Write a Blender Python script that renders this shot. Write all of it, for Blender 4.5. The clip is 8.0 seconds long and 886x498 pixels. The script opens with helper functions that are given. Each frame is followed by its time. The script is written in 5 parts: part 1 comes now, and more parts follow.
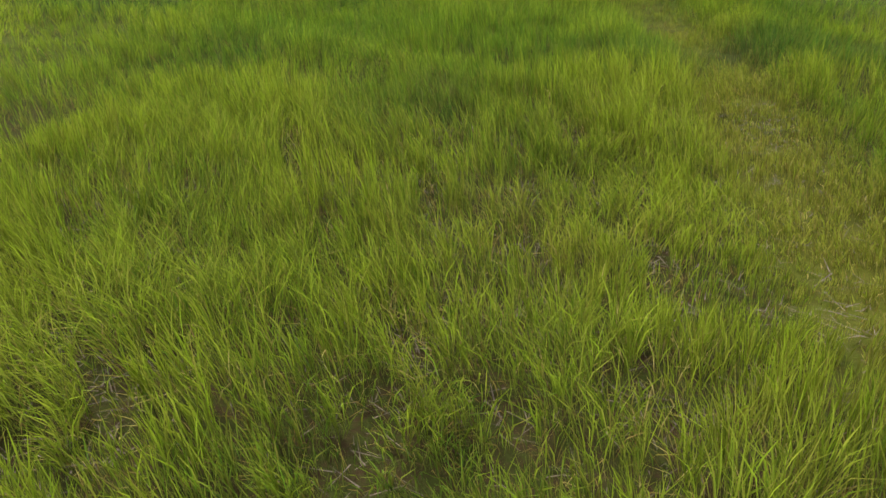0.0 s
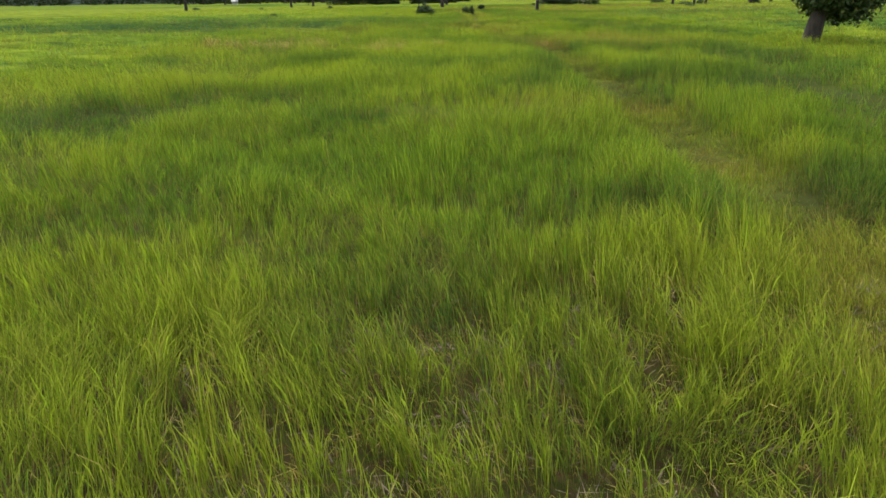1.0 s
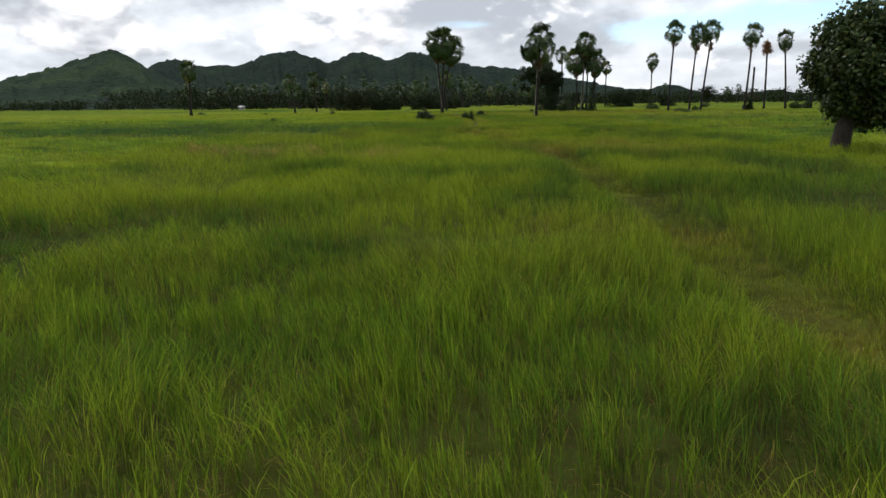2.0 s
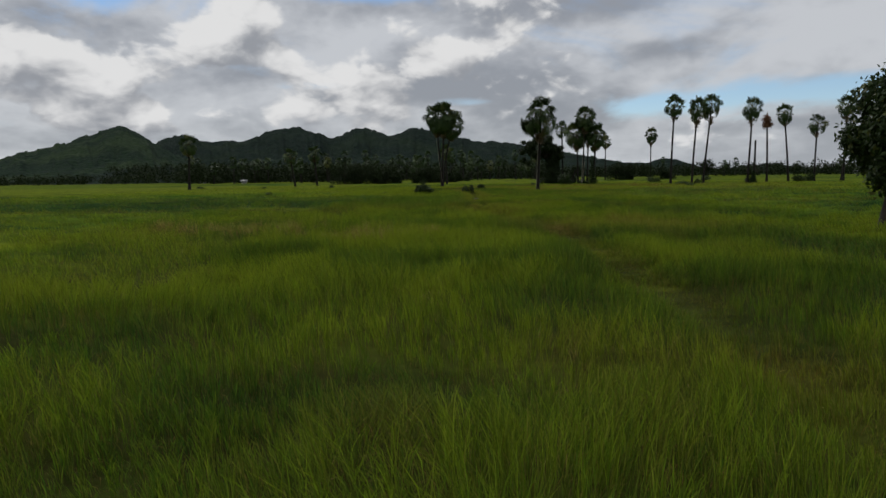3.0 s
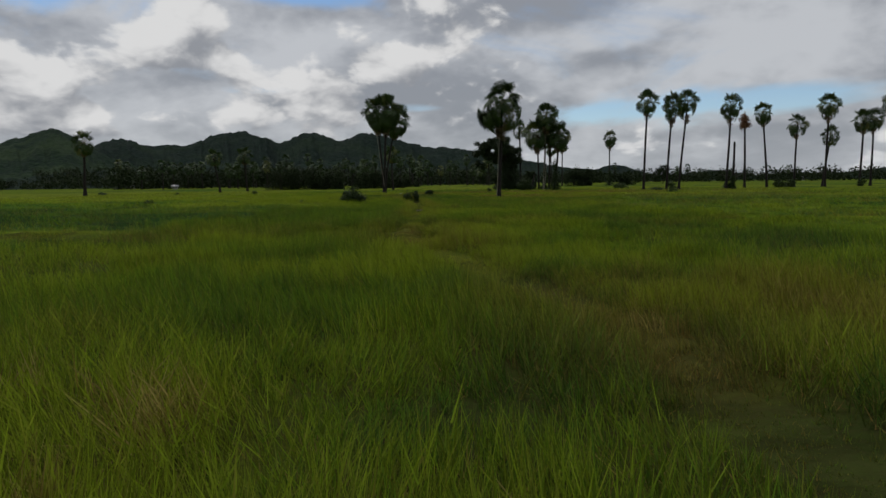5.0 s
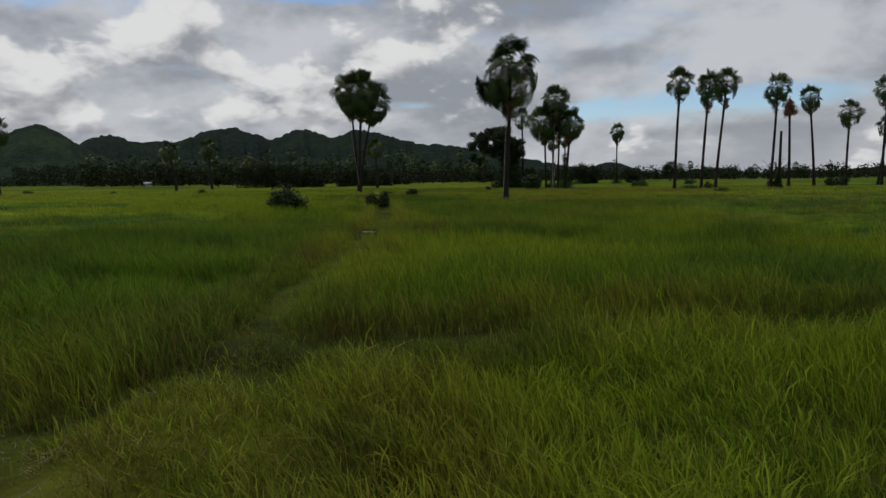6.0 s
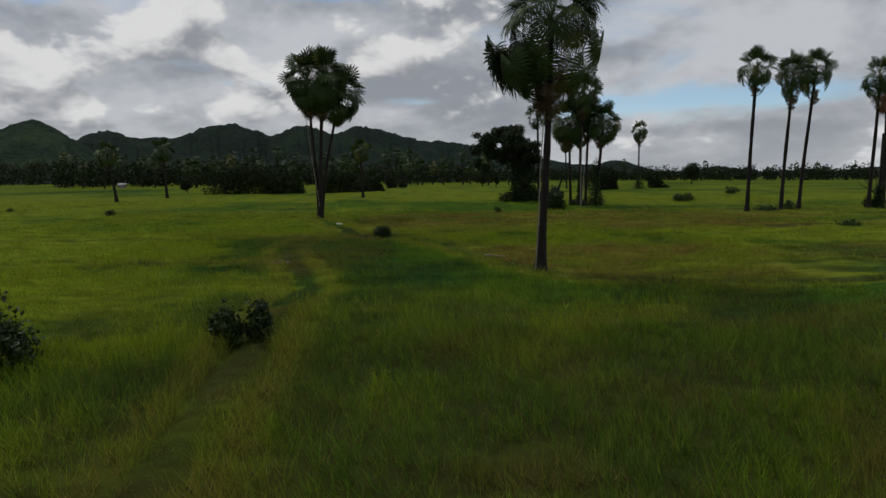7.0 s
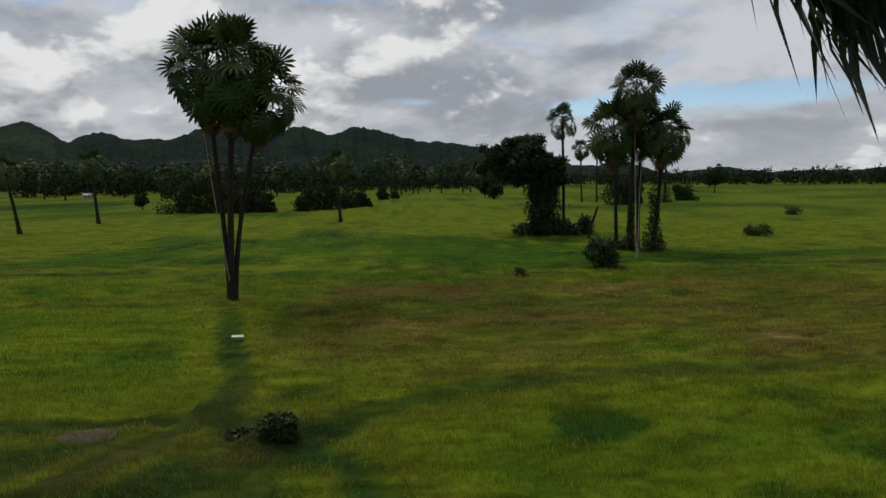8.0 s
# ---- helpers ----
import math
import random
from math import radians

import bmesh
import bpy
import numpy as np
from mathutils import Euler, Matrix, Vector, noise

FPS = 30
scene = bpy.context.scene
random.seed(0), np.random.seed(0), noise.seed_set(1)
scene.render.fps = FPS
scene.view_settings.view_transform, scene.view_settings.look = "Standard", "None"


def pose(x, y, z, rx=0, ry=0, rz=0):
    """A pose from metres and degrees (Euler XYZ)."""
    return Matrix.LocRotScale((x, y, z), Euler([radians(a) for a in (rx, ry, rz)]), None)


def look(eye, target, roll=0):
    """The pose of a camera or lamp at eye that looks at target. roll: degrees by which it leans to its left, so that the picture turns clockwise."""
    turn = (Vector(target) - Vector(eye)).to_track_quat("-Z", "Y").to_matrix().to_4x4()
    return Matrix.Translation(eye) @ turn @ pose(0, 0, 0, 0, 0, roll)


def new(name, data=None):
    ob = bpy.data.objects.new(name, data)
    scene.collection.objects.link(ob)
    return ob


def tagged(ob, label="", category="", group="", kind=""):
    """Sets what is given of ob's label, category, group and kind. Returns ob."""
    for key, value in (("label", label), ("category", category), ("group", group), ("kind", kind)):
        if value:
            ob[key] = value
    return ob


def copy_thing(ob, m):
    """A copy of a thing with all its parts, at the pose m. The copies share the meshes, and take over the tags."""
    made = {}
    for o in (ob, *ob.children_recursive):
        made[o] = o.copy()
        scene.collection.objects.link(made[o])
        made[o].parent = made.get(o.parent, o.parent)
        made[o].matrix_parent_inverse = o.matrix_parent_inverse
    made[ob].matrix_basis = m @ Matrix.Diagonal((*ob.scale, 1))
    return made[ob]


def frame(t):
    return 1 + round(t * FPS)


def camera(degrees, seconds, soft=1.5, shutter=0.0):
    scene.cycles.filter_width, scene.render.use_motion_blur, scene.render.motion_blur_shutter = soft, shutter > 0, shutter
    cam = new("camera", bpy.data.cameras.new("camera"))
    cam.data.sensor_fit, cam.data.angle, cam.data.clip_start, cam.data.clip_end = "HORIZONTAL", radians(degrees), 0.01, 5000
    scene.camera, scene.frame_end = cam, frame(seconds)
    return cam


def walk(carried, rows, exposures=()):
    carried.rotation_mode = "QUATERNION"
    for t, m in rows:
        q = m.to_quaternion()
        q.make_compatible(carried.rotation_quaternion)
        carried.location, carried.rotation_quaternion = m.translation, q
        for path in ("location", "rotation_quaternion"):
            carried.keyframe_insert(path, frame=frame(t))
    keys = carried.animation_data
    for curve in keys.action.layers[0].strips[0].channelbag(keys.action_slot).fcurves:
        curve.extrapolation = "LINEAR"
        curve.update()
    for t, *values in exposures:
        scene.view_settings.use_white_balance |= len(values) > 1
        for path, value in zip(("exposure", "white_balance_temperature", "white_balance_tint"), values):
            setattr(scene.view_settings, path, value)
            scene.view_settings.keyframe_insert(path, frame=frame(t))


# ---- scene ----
# the way: seconds, eye, target, lean
cam = camera(66.8, 8.0)
PATH = [
    (0, (0.181, -0.892, 2.697), (0.152, 0.865, 1.741), -0.3),
    (0.5, (0.06, 0.655, 2.691), (0.055, 2.471, 1.854), -0.7),
    (1, (0.102, 2.283, 2.65), (0.101, 4.155, 1.947), -0.9),
    (1.5, (0.157, 4.012, 2.62), (0.159, 5.931, 2.057), -0.9),
    (2, (0.164, 5.741, 2.59), (0.168, 7.696, 2.166), -0.7),
    (2.2, (0.171, 6.472, 2.622), (0.175, 8.438, 2.252), -0.8),
    (3.5, (0.677, 11.657, 2.504), (0.679, 13.649, 2.322), -0.8),
    (4, (0.882, 14.44, 2.469), (0.908, 16.431, 2.286), -0.7),
    (4.5, (1.271, 21.048, 2.388), (1.377, 23.036, 2.197), -0.8),
    (6, (4.537, 53.078, 2.181), (4.703, 55.061, 1.976), -0.6),
    (6.5, (6.162, 66.654, 3.306), (6.325, 68.636, 3.096), -0.4),
    (7, (7.955, 80.833, 4.725), (8.114, 82.815, 4.51), -0.4),
    (7.5, (9.694, 95.422, 6.39), (9.849, 97.404, 6.17), -0.6),
    (8, (10.835, 109.539, 8.126), (10.996, 111.521, 7.911), -0.6),
]
# seconds, stops
EXPOSURES = [(0.0, 1.62), (1.0, 1.62), (1.5, 1.5), (2.0, 0.6), (2.2, 0.4), (3.3, -0.45), (5.8, -0.42), (6.5, -0.36), (7.0, -0.45), (8.0, -0.30)]
walk(cam, [(t, look(e, g, r)) for t, e, g, r in PATH], EXPOSURES)

# ---- world, sun, exposure ----
SUN_EL, SUN_AZ = 58.0, -40.0   # degrees; azimuth from +y towards +x
world = bpy.data.worlds.new("sky_world")
scene.world = world
world.use_nodes = True


class Nodes:
    """Short-hand for building a node tree."""

    def __init__(self, tree):
        self.tree = tree
        self.n, self.l = tree.nodes, tree.links
        self.n.clear()

    def add(self, kind, ins=None):
        return self.fill(self.n.new(kind), ins or {})

    def fill(self, node, ins):
        for k, v in ins.items():
            if hasattr(v, "is_linked"):
                self.l.new(v, node.inputs[k])
            else:
                node.inputs[k].default_value = v
        return node

    def math(self, op, a, b=0.0, c=0.0, clamp=False):
        node = self.n.new("ShaderNodeMath")
        node.operation, node.use_clamp = op, clamp
        return self.fill(node, {0: a, 1: b, 2: c}).outputs[0]

    def vec(self, op, a, b=(0, 0, 0)):
        node = self.n.new("ShaderNodeVectorMath")
        node.operation = op
        return self.fill(node, {0: a, 1: b}).outputs[0]

    def mix(self, f, a, b):
        node = self.n.new("ShaderNodeMix")
        node.data_type = "RGBA"
        return self.fill(node, {0: f, 6: a, 7: b}).outputs[2]

    def noise(self, vector, scale, detail=4.0, rough=0.55, distortion=0.0):
        return self.add("ShaderNodeTexNoise", {"Vector": vector, "Scale": scale, "Detail": detail,
                                               "Roughness": rough, "Distortion": distortion}).outputs[0]

    def ramp(self, f, lo, hi, a=0.0, b=1.0):
        node = self.n.new("ShaderNodeMapRange")
        node.interpolation_type = "SMOOTHSTEP"
        return self.fill(node, {0: f, 1: lo, 2: hi, 3: a, 4: b}).outputs[0]

    def attribute(self, name):
        node = self.n.new("ShaderNodeAttribute")
        node.attribute_name = name
        return node


def rgb(r, g, b):
    return (r, g, b, 1.0)


def build_sky():
    w = Nodes(world.node_tree)
    sky = w.add("ShaderNodeTexSky")
    sky.sky_type, sky.sun_disc = "NISHITA", False
    sky.sun_elevation, sky.sun_rotation, sky.dust_density = radians(SUN_EL), radians(SUN_AZ), 0.0
    sky.ozone_density = 4.0
    blue = w.vec("SCALE", sky.outputs[0])
    blue.node.inputs["Scale"].default_value = 0.13
    d = w.add("ShaderNodeTexCoord").outputs["Generated"]
    x, y, z = w.add("ShaderNodeSeparateXYZ", {0: d}).outputs
    az = w.math("ARCTAN2", x, y)
    el = w.math("ARCSINE", z)
    # clouds get flatter towards the horizon
    flat = w.math("MULTIPLY", w.math("POWER", w.math("MAXIMUM", el, 0.0), 0.86), 1.45)
    p = w.add("ShaderNodeCombineXYZ", {0: az, 1: flat, 2: 0.37}).outputs[0]
    warp = w.add("ShaderNodeTexNoise", {"Vector": p, "Scale": 9.0, "Detail": 3.0}).outputs["Color"]
    p = w.vec("ADD", p, w.vec("MULTIPLY", w.vec("SUBTRACT", warp, (0.5, 0.5, 0.5)), (0.05, 0.05, 0.0)))
    p_up = w.vec("ADD", p, (-0.020, 0.042, 0.0))

    def lump(a0, e0, wa, we, up=0.0):
        u = w.math("DIVIDE", w.math("SUBTRACT", az, radians(a0)), radians(wa))
        v = w.math("DIVIDE", w.math("SUBTRACT", el, radians(e0 - up)), radians(we))
        r = w.math("ADD", w.math("MULTIPLY", u, u), w.math("MULTIPLY", v, v))
        return w.math("POWER", 2.718, w.math("MULTIPLY", r, -1.0))

    # heaped clouds, lit from above
    def billows(v, fine):
        base = w.noise(v, 5.0, fine, 0.56, 0.0)
        for size, gain in ((14.0, 0.16), (32.0, 0.10), (74.0, 0.05)):
            vor = w.n.new("ShaderNodeTexVoronoi")
            vor.feature = "SMOOTH_F1"
            w.fill(vor, {"Vector": v, "Scale": size, "Smoothness": 0.6})
            base = w.math("ADD", base, w.math("MULTIPLY", w.math("SUBTRACT", 0.42, vor.outputs[0]), gain))
        return base

    heap = billows(p, 8.0)
    heap_up = billows(p_up, 6.0)
    dense, dense_up = heap, heap_up
    for a0, e0, wa, we, k in CLOUDS:
        dense = w.math("ADD", dense, w.math("MULTIPLY", lump(a0, e0, wa, we), k))
        dense_up = w.math("ADD", dense_up, w.math("MULTIPLY", lump(a0, e0, wa, we, 1.7), k))
    cover = w.ramp(dense, 0.545, 0.635)
    light = w.ramp(w.math("SUBTRACT", dense, dense_up), -0.16, 0.15)
    heap_col = w.mix(light, rgb(0.37, 0.39, 0.43), rgb(0.95, 0.95, 0.95))
    # thin high sheet, drawn out sideways
    q = w.add("ShaderNodeCombineXYZ", {0: az, 1: w.math("MULTIPLY", flat, 1.6), 2: 1.9}).outputs[0]
    sheet = w.noise(q, 3.0, 8.0, 0.58, 0.4)
    gap = 0.0
    for a0, e0, wa, we, k in GAPS:
        gap = w.math("ADD", gap, w.math("MULTIPLY", lump(a0, e0, wa, we), k))
    sheet_cover = w.ramp(w.math("SUBTRACT", sheet, gap), 0.20, 0.44, 0.0, 0.96)
    tone = w.noise(w.vec("ADD", q, (3.1, 0.4, 0.2)), 3.4, 6.0, 0.52, 0.2)
    tone = w.math("ADD", tone, w.math("MULTIPLY", w.math("SUBTRACT", heap, heap_up), 0.55))
    for a0, e0, wa, we, k in SHADES:
        tone = w.math("ADD", tone, w.math("MULTIPLY", lump(a0, e0, wa, we), k))
    sheet_col = w.mix(w.ramp(tone, 0.30, 0.66), rgb(0.36, 0.38, 0.42), rgb(0.70, 0.72, 0.755))
    c = w.mix(sheet_cover, blue, sheet_col)
    c = w.mix(w.math("MULTIPLY", cover, 0.94), c, heap_col)
    # milky air low down
    low = w.ramp(el, 0.0, 0.09, 0.30, 0.0)
    c = w.mix(low, c, rgb(0.62, 0.67, 0.74))
    bg = w.add("ShaderNodeBackground", {0: c, 1: SKY_STRENGTH})
    out = w.add("ShaderNodeOutputWorld")
    w.l.new(bg.outputs[0], out.inputs[0])


SKY_STRENGTH = 1.0
# heaps: azimuth, elevation, half-widths (degrees), weight
CLOUDS = [(-17.4, 10.6, 5.2, 2.5, 0.26), (-14.4, 13.2, 2.8, 1.8, 0.20), (-29.5, 10.0, 4.6, 2.4, 0.22), (-27.0, 7.4, 4.0, 1.6, 0.17), (-22.0, 8.0, 3.0, 1.0, 0.10),
          (-22.5, 5.2, 9.0, 1.6, 0.19), (-9.0, 5.9, 7.0, 1.3, 0.17), (-12.6, 9.4, 2.0, 1.2, 0.12), (-1.3, 9.4, 4.6, 2.0, 0.18), (3.5, 11.0, 3.4, 1.7, 0.13), (12.0, 11.0, 6.0, 2.0, 0.10), (18.0, 8.8, 4.5, 1.2, 0.10),
          (22.0, 2.6, 6.0, 0.8, 0.12), (33.0, 3.4, 7.0, 1.0, 0.12), (-23.0, 14.2, 4.0, 1.8, -0.22), (-7.0, 14.9, 6.0, 1.2, -0.22), (29.0, 6.0, 12.0, 1.3, -0.22)]
# open sky, and the sheet's lighter and greyer parts
GAPS = [(-6.5, 14.9, 6.0, 1.0, 0.36), (-25.0, 13.6, 4.5, 1.6, 0.22), (29.0, 6.1, 10.0, 1.1, 0.34), (17.0, 5.4, 6.0, 0.9, 0.24), (-9.5, 7.5, 4.0, 0.45, 0.26), (2.5, 6.2, 3.0, 0.5, 0.22),
        (60.0, 30.0, 30.0, 14.0, 0.2), (180.0, 40.0, 60.0, 14.0, 0.2)]
SHADES = [(11.0, 13.3, 9.0, 1.5, -0.30), (16.5, 9.8, 4.5, 0.9, -0.22), (0.0, 7.4, 5.0, 0.7, -0.22), (8.0, 8.2, 7.0, 2.2, -0.06), (28.0, 10.5, 10.0, 2.0, 0.16), (27.0, 3.6, 9.0, 0.6, -0.16), (-4.0, 11.8, 5.0, 1.4, 0.12)]
build_sky()

sun = new("sun", bpy.data.lights.new("sun", "SUN"))
sun.data.energy, sun.data.angle, sun.data.color = 1.5, radians(10), (1.0, 0.95, 0.87)
sd = Vector((math.sin(radians(SUN_AZ)) * math.cos(radians(SUN_EL)), math.cos(radians(SUN_AZ)) * math.cos(radians(SUN_EL)), math.sin(radians(SUN_EL))))
sun.matrix_world = look(sd * 60, (0, 0, 0))

# ---- materials ----


def material(name):
    m = bpy.data.materials.new(name)
    m.use_nodes = True
    n = Nodes(m.node_tree)
    return m, n


def finish(n, bsdf_out):
    out = n.add("ShaderNodeOutputMaterial")
    n.l.new(bsdf_out, out.inputs[0])


def leafy(name, dark, light, rough=0.5, through_light=0.3, yellow=None, noise_scale=3.0, per_object=False, spec=0.12):
    """Leaves: two greens mixed by leaf and by patch, some light passes through."""
    m, n = material(name)
    pos = n.add("ShaderNodeNewGeometry")
    isl = n.add("ShaderNodeObjectInfo").outputs["Random"] if per_object else pos.outputs["Random Per Island"]
    patch = n.noise(pos.outputs["Position"], noise_scale, 4.0)
    f = n.math("ADD", n.math("MULTIPLY", isl, 0.6), n.math("MULTIPLY", patch, 0.5), clamp=True)
    c = n.mix(f, rgb(*dark), rgb(*light))
    if yellow:
        c = n.mix(n.ramp(isl, 0.86, 1.0, 0.0, 0.75), c, rgb(*yellow))
    b = n.add("ShaderNodeBsdfPrincipled", {"Base Color": c, "Roughness": rough, "Specular IOR Level": spec})
    t = n.add("ShaderNodeBsdfTranslucent", {"Color": c})
    mx = n.add("ShaderNodeMixShader", {0: through_light, 1: b.outputs[0], 2: t.outputs[0]})
    finish(n, mx.outputs[0])
    return m


def crop_colour(n, attr, pos):
    """Rice: fresh green, turned ripe, lush or dry by the stand's own tone."""
    r, g, b = n.add("ShaderNodeSeparateColor", {0: attr}).outputs
    fine = n.noise(pos, 2.3, 5.0, 0.6)
    c = n.mix(fine, rgb(0.054, 0.155, 0.008), rgb(0.108, 0.240, 0.014))
    c = n.mix(n.math("MULTIPLY", g, 0.92), c, rgb(0.015, 0.080, 0.016))
    c = n.mix(n.math("MULTIPLY", r, 0.90), c, rgb(0.248, 0.324, 0.016))
    c = n.mix(n.math("MULTIPLY", b, 0.95), c, rgb(0.205, 0.138, 0.040))
    c = n.mix(n.ramp(n.math("MULTIPLY", r, b), 0.72, 0.95), c, rgb(0.36, 0.30, 0.09))
    return c


def build_blade():
    m, n = material("rice_blade")
    attr = n.attribute("tone").outputs["Color"]
    geo = n.add("ShaderNodeNewGeometry")
    c = crop_colour(n, attr, geo.outputs["Position"])
    v = n.ramp(geo.outputs["Random Per Island"], 0.0, 1.0, 0.58, 1.40)
    c = n.vec("MULTIPLY", c, n.add("ShaderNodeCombineXYZ", {0: v, 1: v, 2: v}).outputs[0])
    b = n.add("ShaderNodeBsdfPrincipled", {"Base Color": c, "Roughness": 0.6, "Specular IOR Level": 0.06})
    t = n.add("ShaderNodeBsdfTranslucent", {"Color": c})
    mx = n.add("ShaderNodeMixShader", {0: 0.42, 1: b.outputs[0], 2: t.outputs[0]})
    finish(n, mx.outputs[0])
    return m


def build_ground():
    m, n = material("field_ground")
    attr = n.attribute("tone").outputs["Color"]
    cov = n.attribute("cover").outputs["Fac"]
    pos = n.add("ShaderNodeNewGeometry").outputs["Position"]
    crop = crop_colour(n, attr, pos)
    # crop sheet darkened in streaks: the stand's self-shadow put into its colour
    shade_streak = n.noise(n.vec("MULTIPLY", pos, (0.35, 1.0, 1.0)), 1.1, 6.0, 0.65)
    s = n.ramp(shade_streak, 0.3, 0.7, 0.22, 0.66)
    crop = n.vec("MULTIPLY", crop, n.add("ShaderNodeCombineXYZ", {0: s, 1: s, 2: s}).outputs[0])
    mud = n.noise(pos, 3.0, 6.0, 0.65)
    soil = n.mix(mud, rgb(0.016, 0.010, 0.005), rgb(0.062, 0.042, 0.020))
    weeds = n.ramp(n.noise(pos, 9.0, 6.0, 0.75), 0.36, 0.60)
    soil = n.mix(n.math("MULTIPLY", weeds, 0.6), soil, rgb(0.030, 0.050, 0.007))
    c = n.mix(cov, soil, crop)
    bump_h = n.math("ADD", n.noise(pos, 1.4, 6.0, 0.7), n.math("MULTIPLY", n.noise(pos, 9.0, 4.0, 0.7), 0.35))
    bump = n.add("ShaderNodeBump", {"Height": bump_h, "Strength": 0.55, "Distance": 0.18})
    b = n.add("ShaderNodeBsdfPrincipled", {"Base Color": c, "Roughness": 0.95, "Specular IOR Level": 0.02, "Normal": bump.outputs[0]})
    finish(n, b.outputs[0])
    return m


def barky(name, dark, light, ring=0.0, scale=4.0):
    m, n = material(name)
    co = n.add("ShaderNodeTexCoord").outputs["Object"]
    g = n.noise(n.vec("MULTIPLY", co, (1.0, 1.0, 0.35)), scale * 2, 7.0, 0.65)
    big = n.noise(co, 0.7, 3.0)
    f = n.math("ADD", n.math("MULTIPLY", g, 0.7), n.math("MULTIPLY", big, 0.4), clamp=True)
    h = g
    if ring:
        wave = n.add("ShaderNodeTexWave", {"Vector": co, "Scale": ring, "Distortion": 3.0, "Detail": 3.0, "Detail Scale": 2.0})
        wave.bands_direction = "Z"
        wav = wave.outputs[1]
        f = n.math("ADD", n.math("MULTIPLY", f, 0.75), n.math("MULTIPLY", wav, 0.06), clamp=True)
        h = n.math("ADD", g, n.math("MULTIPLY", wav, 0.16))
    c = n.mix(n.ramp(f, 0.25, 0.8), rgb(*dark), rgb(*light))
    bump = n.add("ShaderNodeBump", {"Height": h, "Strength": 0.7, "Distance": 0.04})
    b = n.add("ShaderNodeBsdfPrincipled", {"Base Color": c, "Roughness": 0.85, "Specular IOR Level": 0.2, "Normal": bump.outputs[0]})
    finish(n, b.outputs[0])
    return m


def plain(name, a, b2, rough=0.7, scale=4.0):
    m, n = material(name)
    pos = n.add("ShaderNodeNewGeometry").outputs["Position"]
    f = n.ramp(n.noise(pos, scale, 6.0, 0.65), 0.3, 0.7)
    c = n.mix(f, rgb(*a), rgb(*b2))
    bump = n.add("ShaderNodeBump", {"Height": f, "Strength": 0.4, "Distance": 0.03})
    b = n.add("ShaderNodeBsdfPrincipled", {"Base Color": c, "Roughness": rough, "Normal": bump.outputs[0]})
    finish(n, b.outputs[0])
    return m


def build_hill(name, dark, light, clearing, open_share):
    m, n = material(name)
    pos = n.add("ShaderNodeNewGeometry").outputs["Position"]
    # crown rims painted darker, as the shade between trees
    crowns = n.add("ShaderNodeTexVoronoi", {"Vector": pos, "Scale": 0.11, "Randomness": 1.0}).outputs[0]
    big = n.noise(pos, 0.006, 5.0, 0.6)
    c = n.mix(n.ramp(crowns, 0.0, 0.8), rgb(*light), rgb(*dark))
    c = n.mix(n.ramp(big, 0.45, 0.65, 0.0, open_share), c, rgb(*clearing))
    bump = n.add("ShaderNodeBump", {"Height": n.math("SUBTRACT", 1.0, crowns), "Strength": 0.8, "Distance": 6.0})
    b = n.add("ShaderNodeBsdfPrincipled", {"Base Color": c, "Roughness": 0.95, "Specular IOR Level": 0.05, "Normal": bump.outputs[0]})
    finish(n, b.outputs[0])
    return m


M_BLADE, M_GROUND = build_blade(), build_ground()
# forest dark and bluish: cloud shade and haze put into its colour
M_HILL = build_hill("shaded_forest", (0.006, 0.013, 0.011), (0.015, 0.030, 0.021), (0.019, 0.034, 0.017), 0.5)
# lighter slope for the scrub hill, sunlight painted into its green
M_SUNLIT_SCRUB = build_hill("sunlit_scrub", (0.008, 0.018, 0.012), (0.020, 0.040, 0.020), (0.029, 0.049, 0.021), 0.8)
M_PALM = leafy("palm_leaf", (0.016, 0.034, 0.010), (0.050, 0.084, 0.020), 0.5, 0.14, (0.13, 0.13, 0.03), 1.5, True, 0.2)
M_DEAD = leafy("dead_palm_leaf", (0.075, 0.055, 0.036), (0.190, 0.140, 0.085), 0.8, 0.12, None, 2.0, True, 0.15)
M_RUST = leafy("rust_brown_leaf", (0.120, 0.055, 0.032), (0.210, 0.105, 0.058), 0.8, 0.12, None, 2.0, True, 0.15)
M_MANGO = leafy("mango_leaf", (0.012, 0.024, 0.008), (0.042, 0.068, 0.016), 0.38, 0.14, (0.12, 0.12, 0.03), 1.2)
M_TREE = leafy("tree_leaf", (0.010, 0.018, 0.008), (0.030, 0.048, 0.014), 0.45, 0.14, None, 0.8)
M_BUSH = leafy("shrub_leaf", (0.016, 0.034, 0.010), (0.048, 0.082, 0.020), 0.45, 0.2, (0.12, 0.13, 0.03), 2.0)
M_IVY = leafy("creeper_leaf", (0.012, 0.024, 0.008), (0.036, 0.060, 0.014), 0.45, 0.15, None, 2.0)
M_WOODS = leafy("far_foliage", (0.008, 0.014, 0.006), (0.026, 0.040, 0.012), 0.8, 0.1, None, 0.08)
M_STALK = leafy("palm_stalk", (0.060, 0.065, 0.022), (0.150, 0.140, 0.055), 0.5, 0.05, None, 2.0, True, 0.2)
M_PTRUNK = barky("palm_bark", (0.010, 0.008, 0.007), (0.040, 0.034, 0.028), 2.2)
M_BARK = barky("tree_bark", (0.014, 0.011, 0.008), (0.052, 0.042, 0.032))
M_BAMBOO = plain("dry_bamboo", (0.11, 0.10, 0.065), (0.27, 0.24, 0.17), 0.5, 6.0)
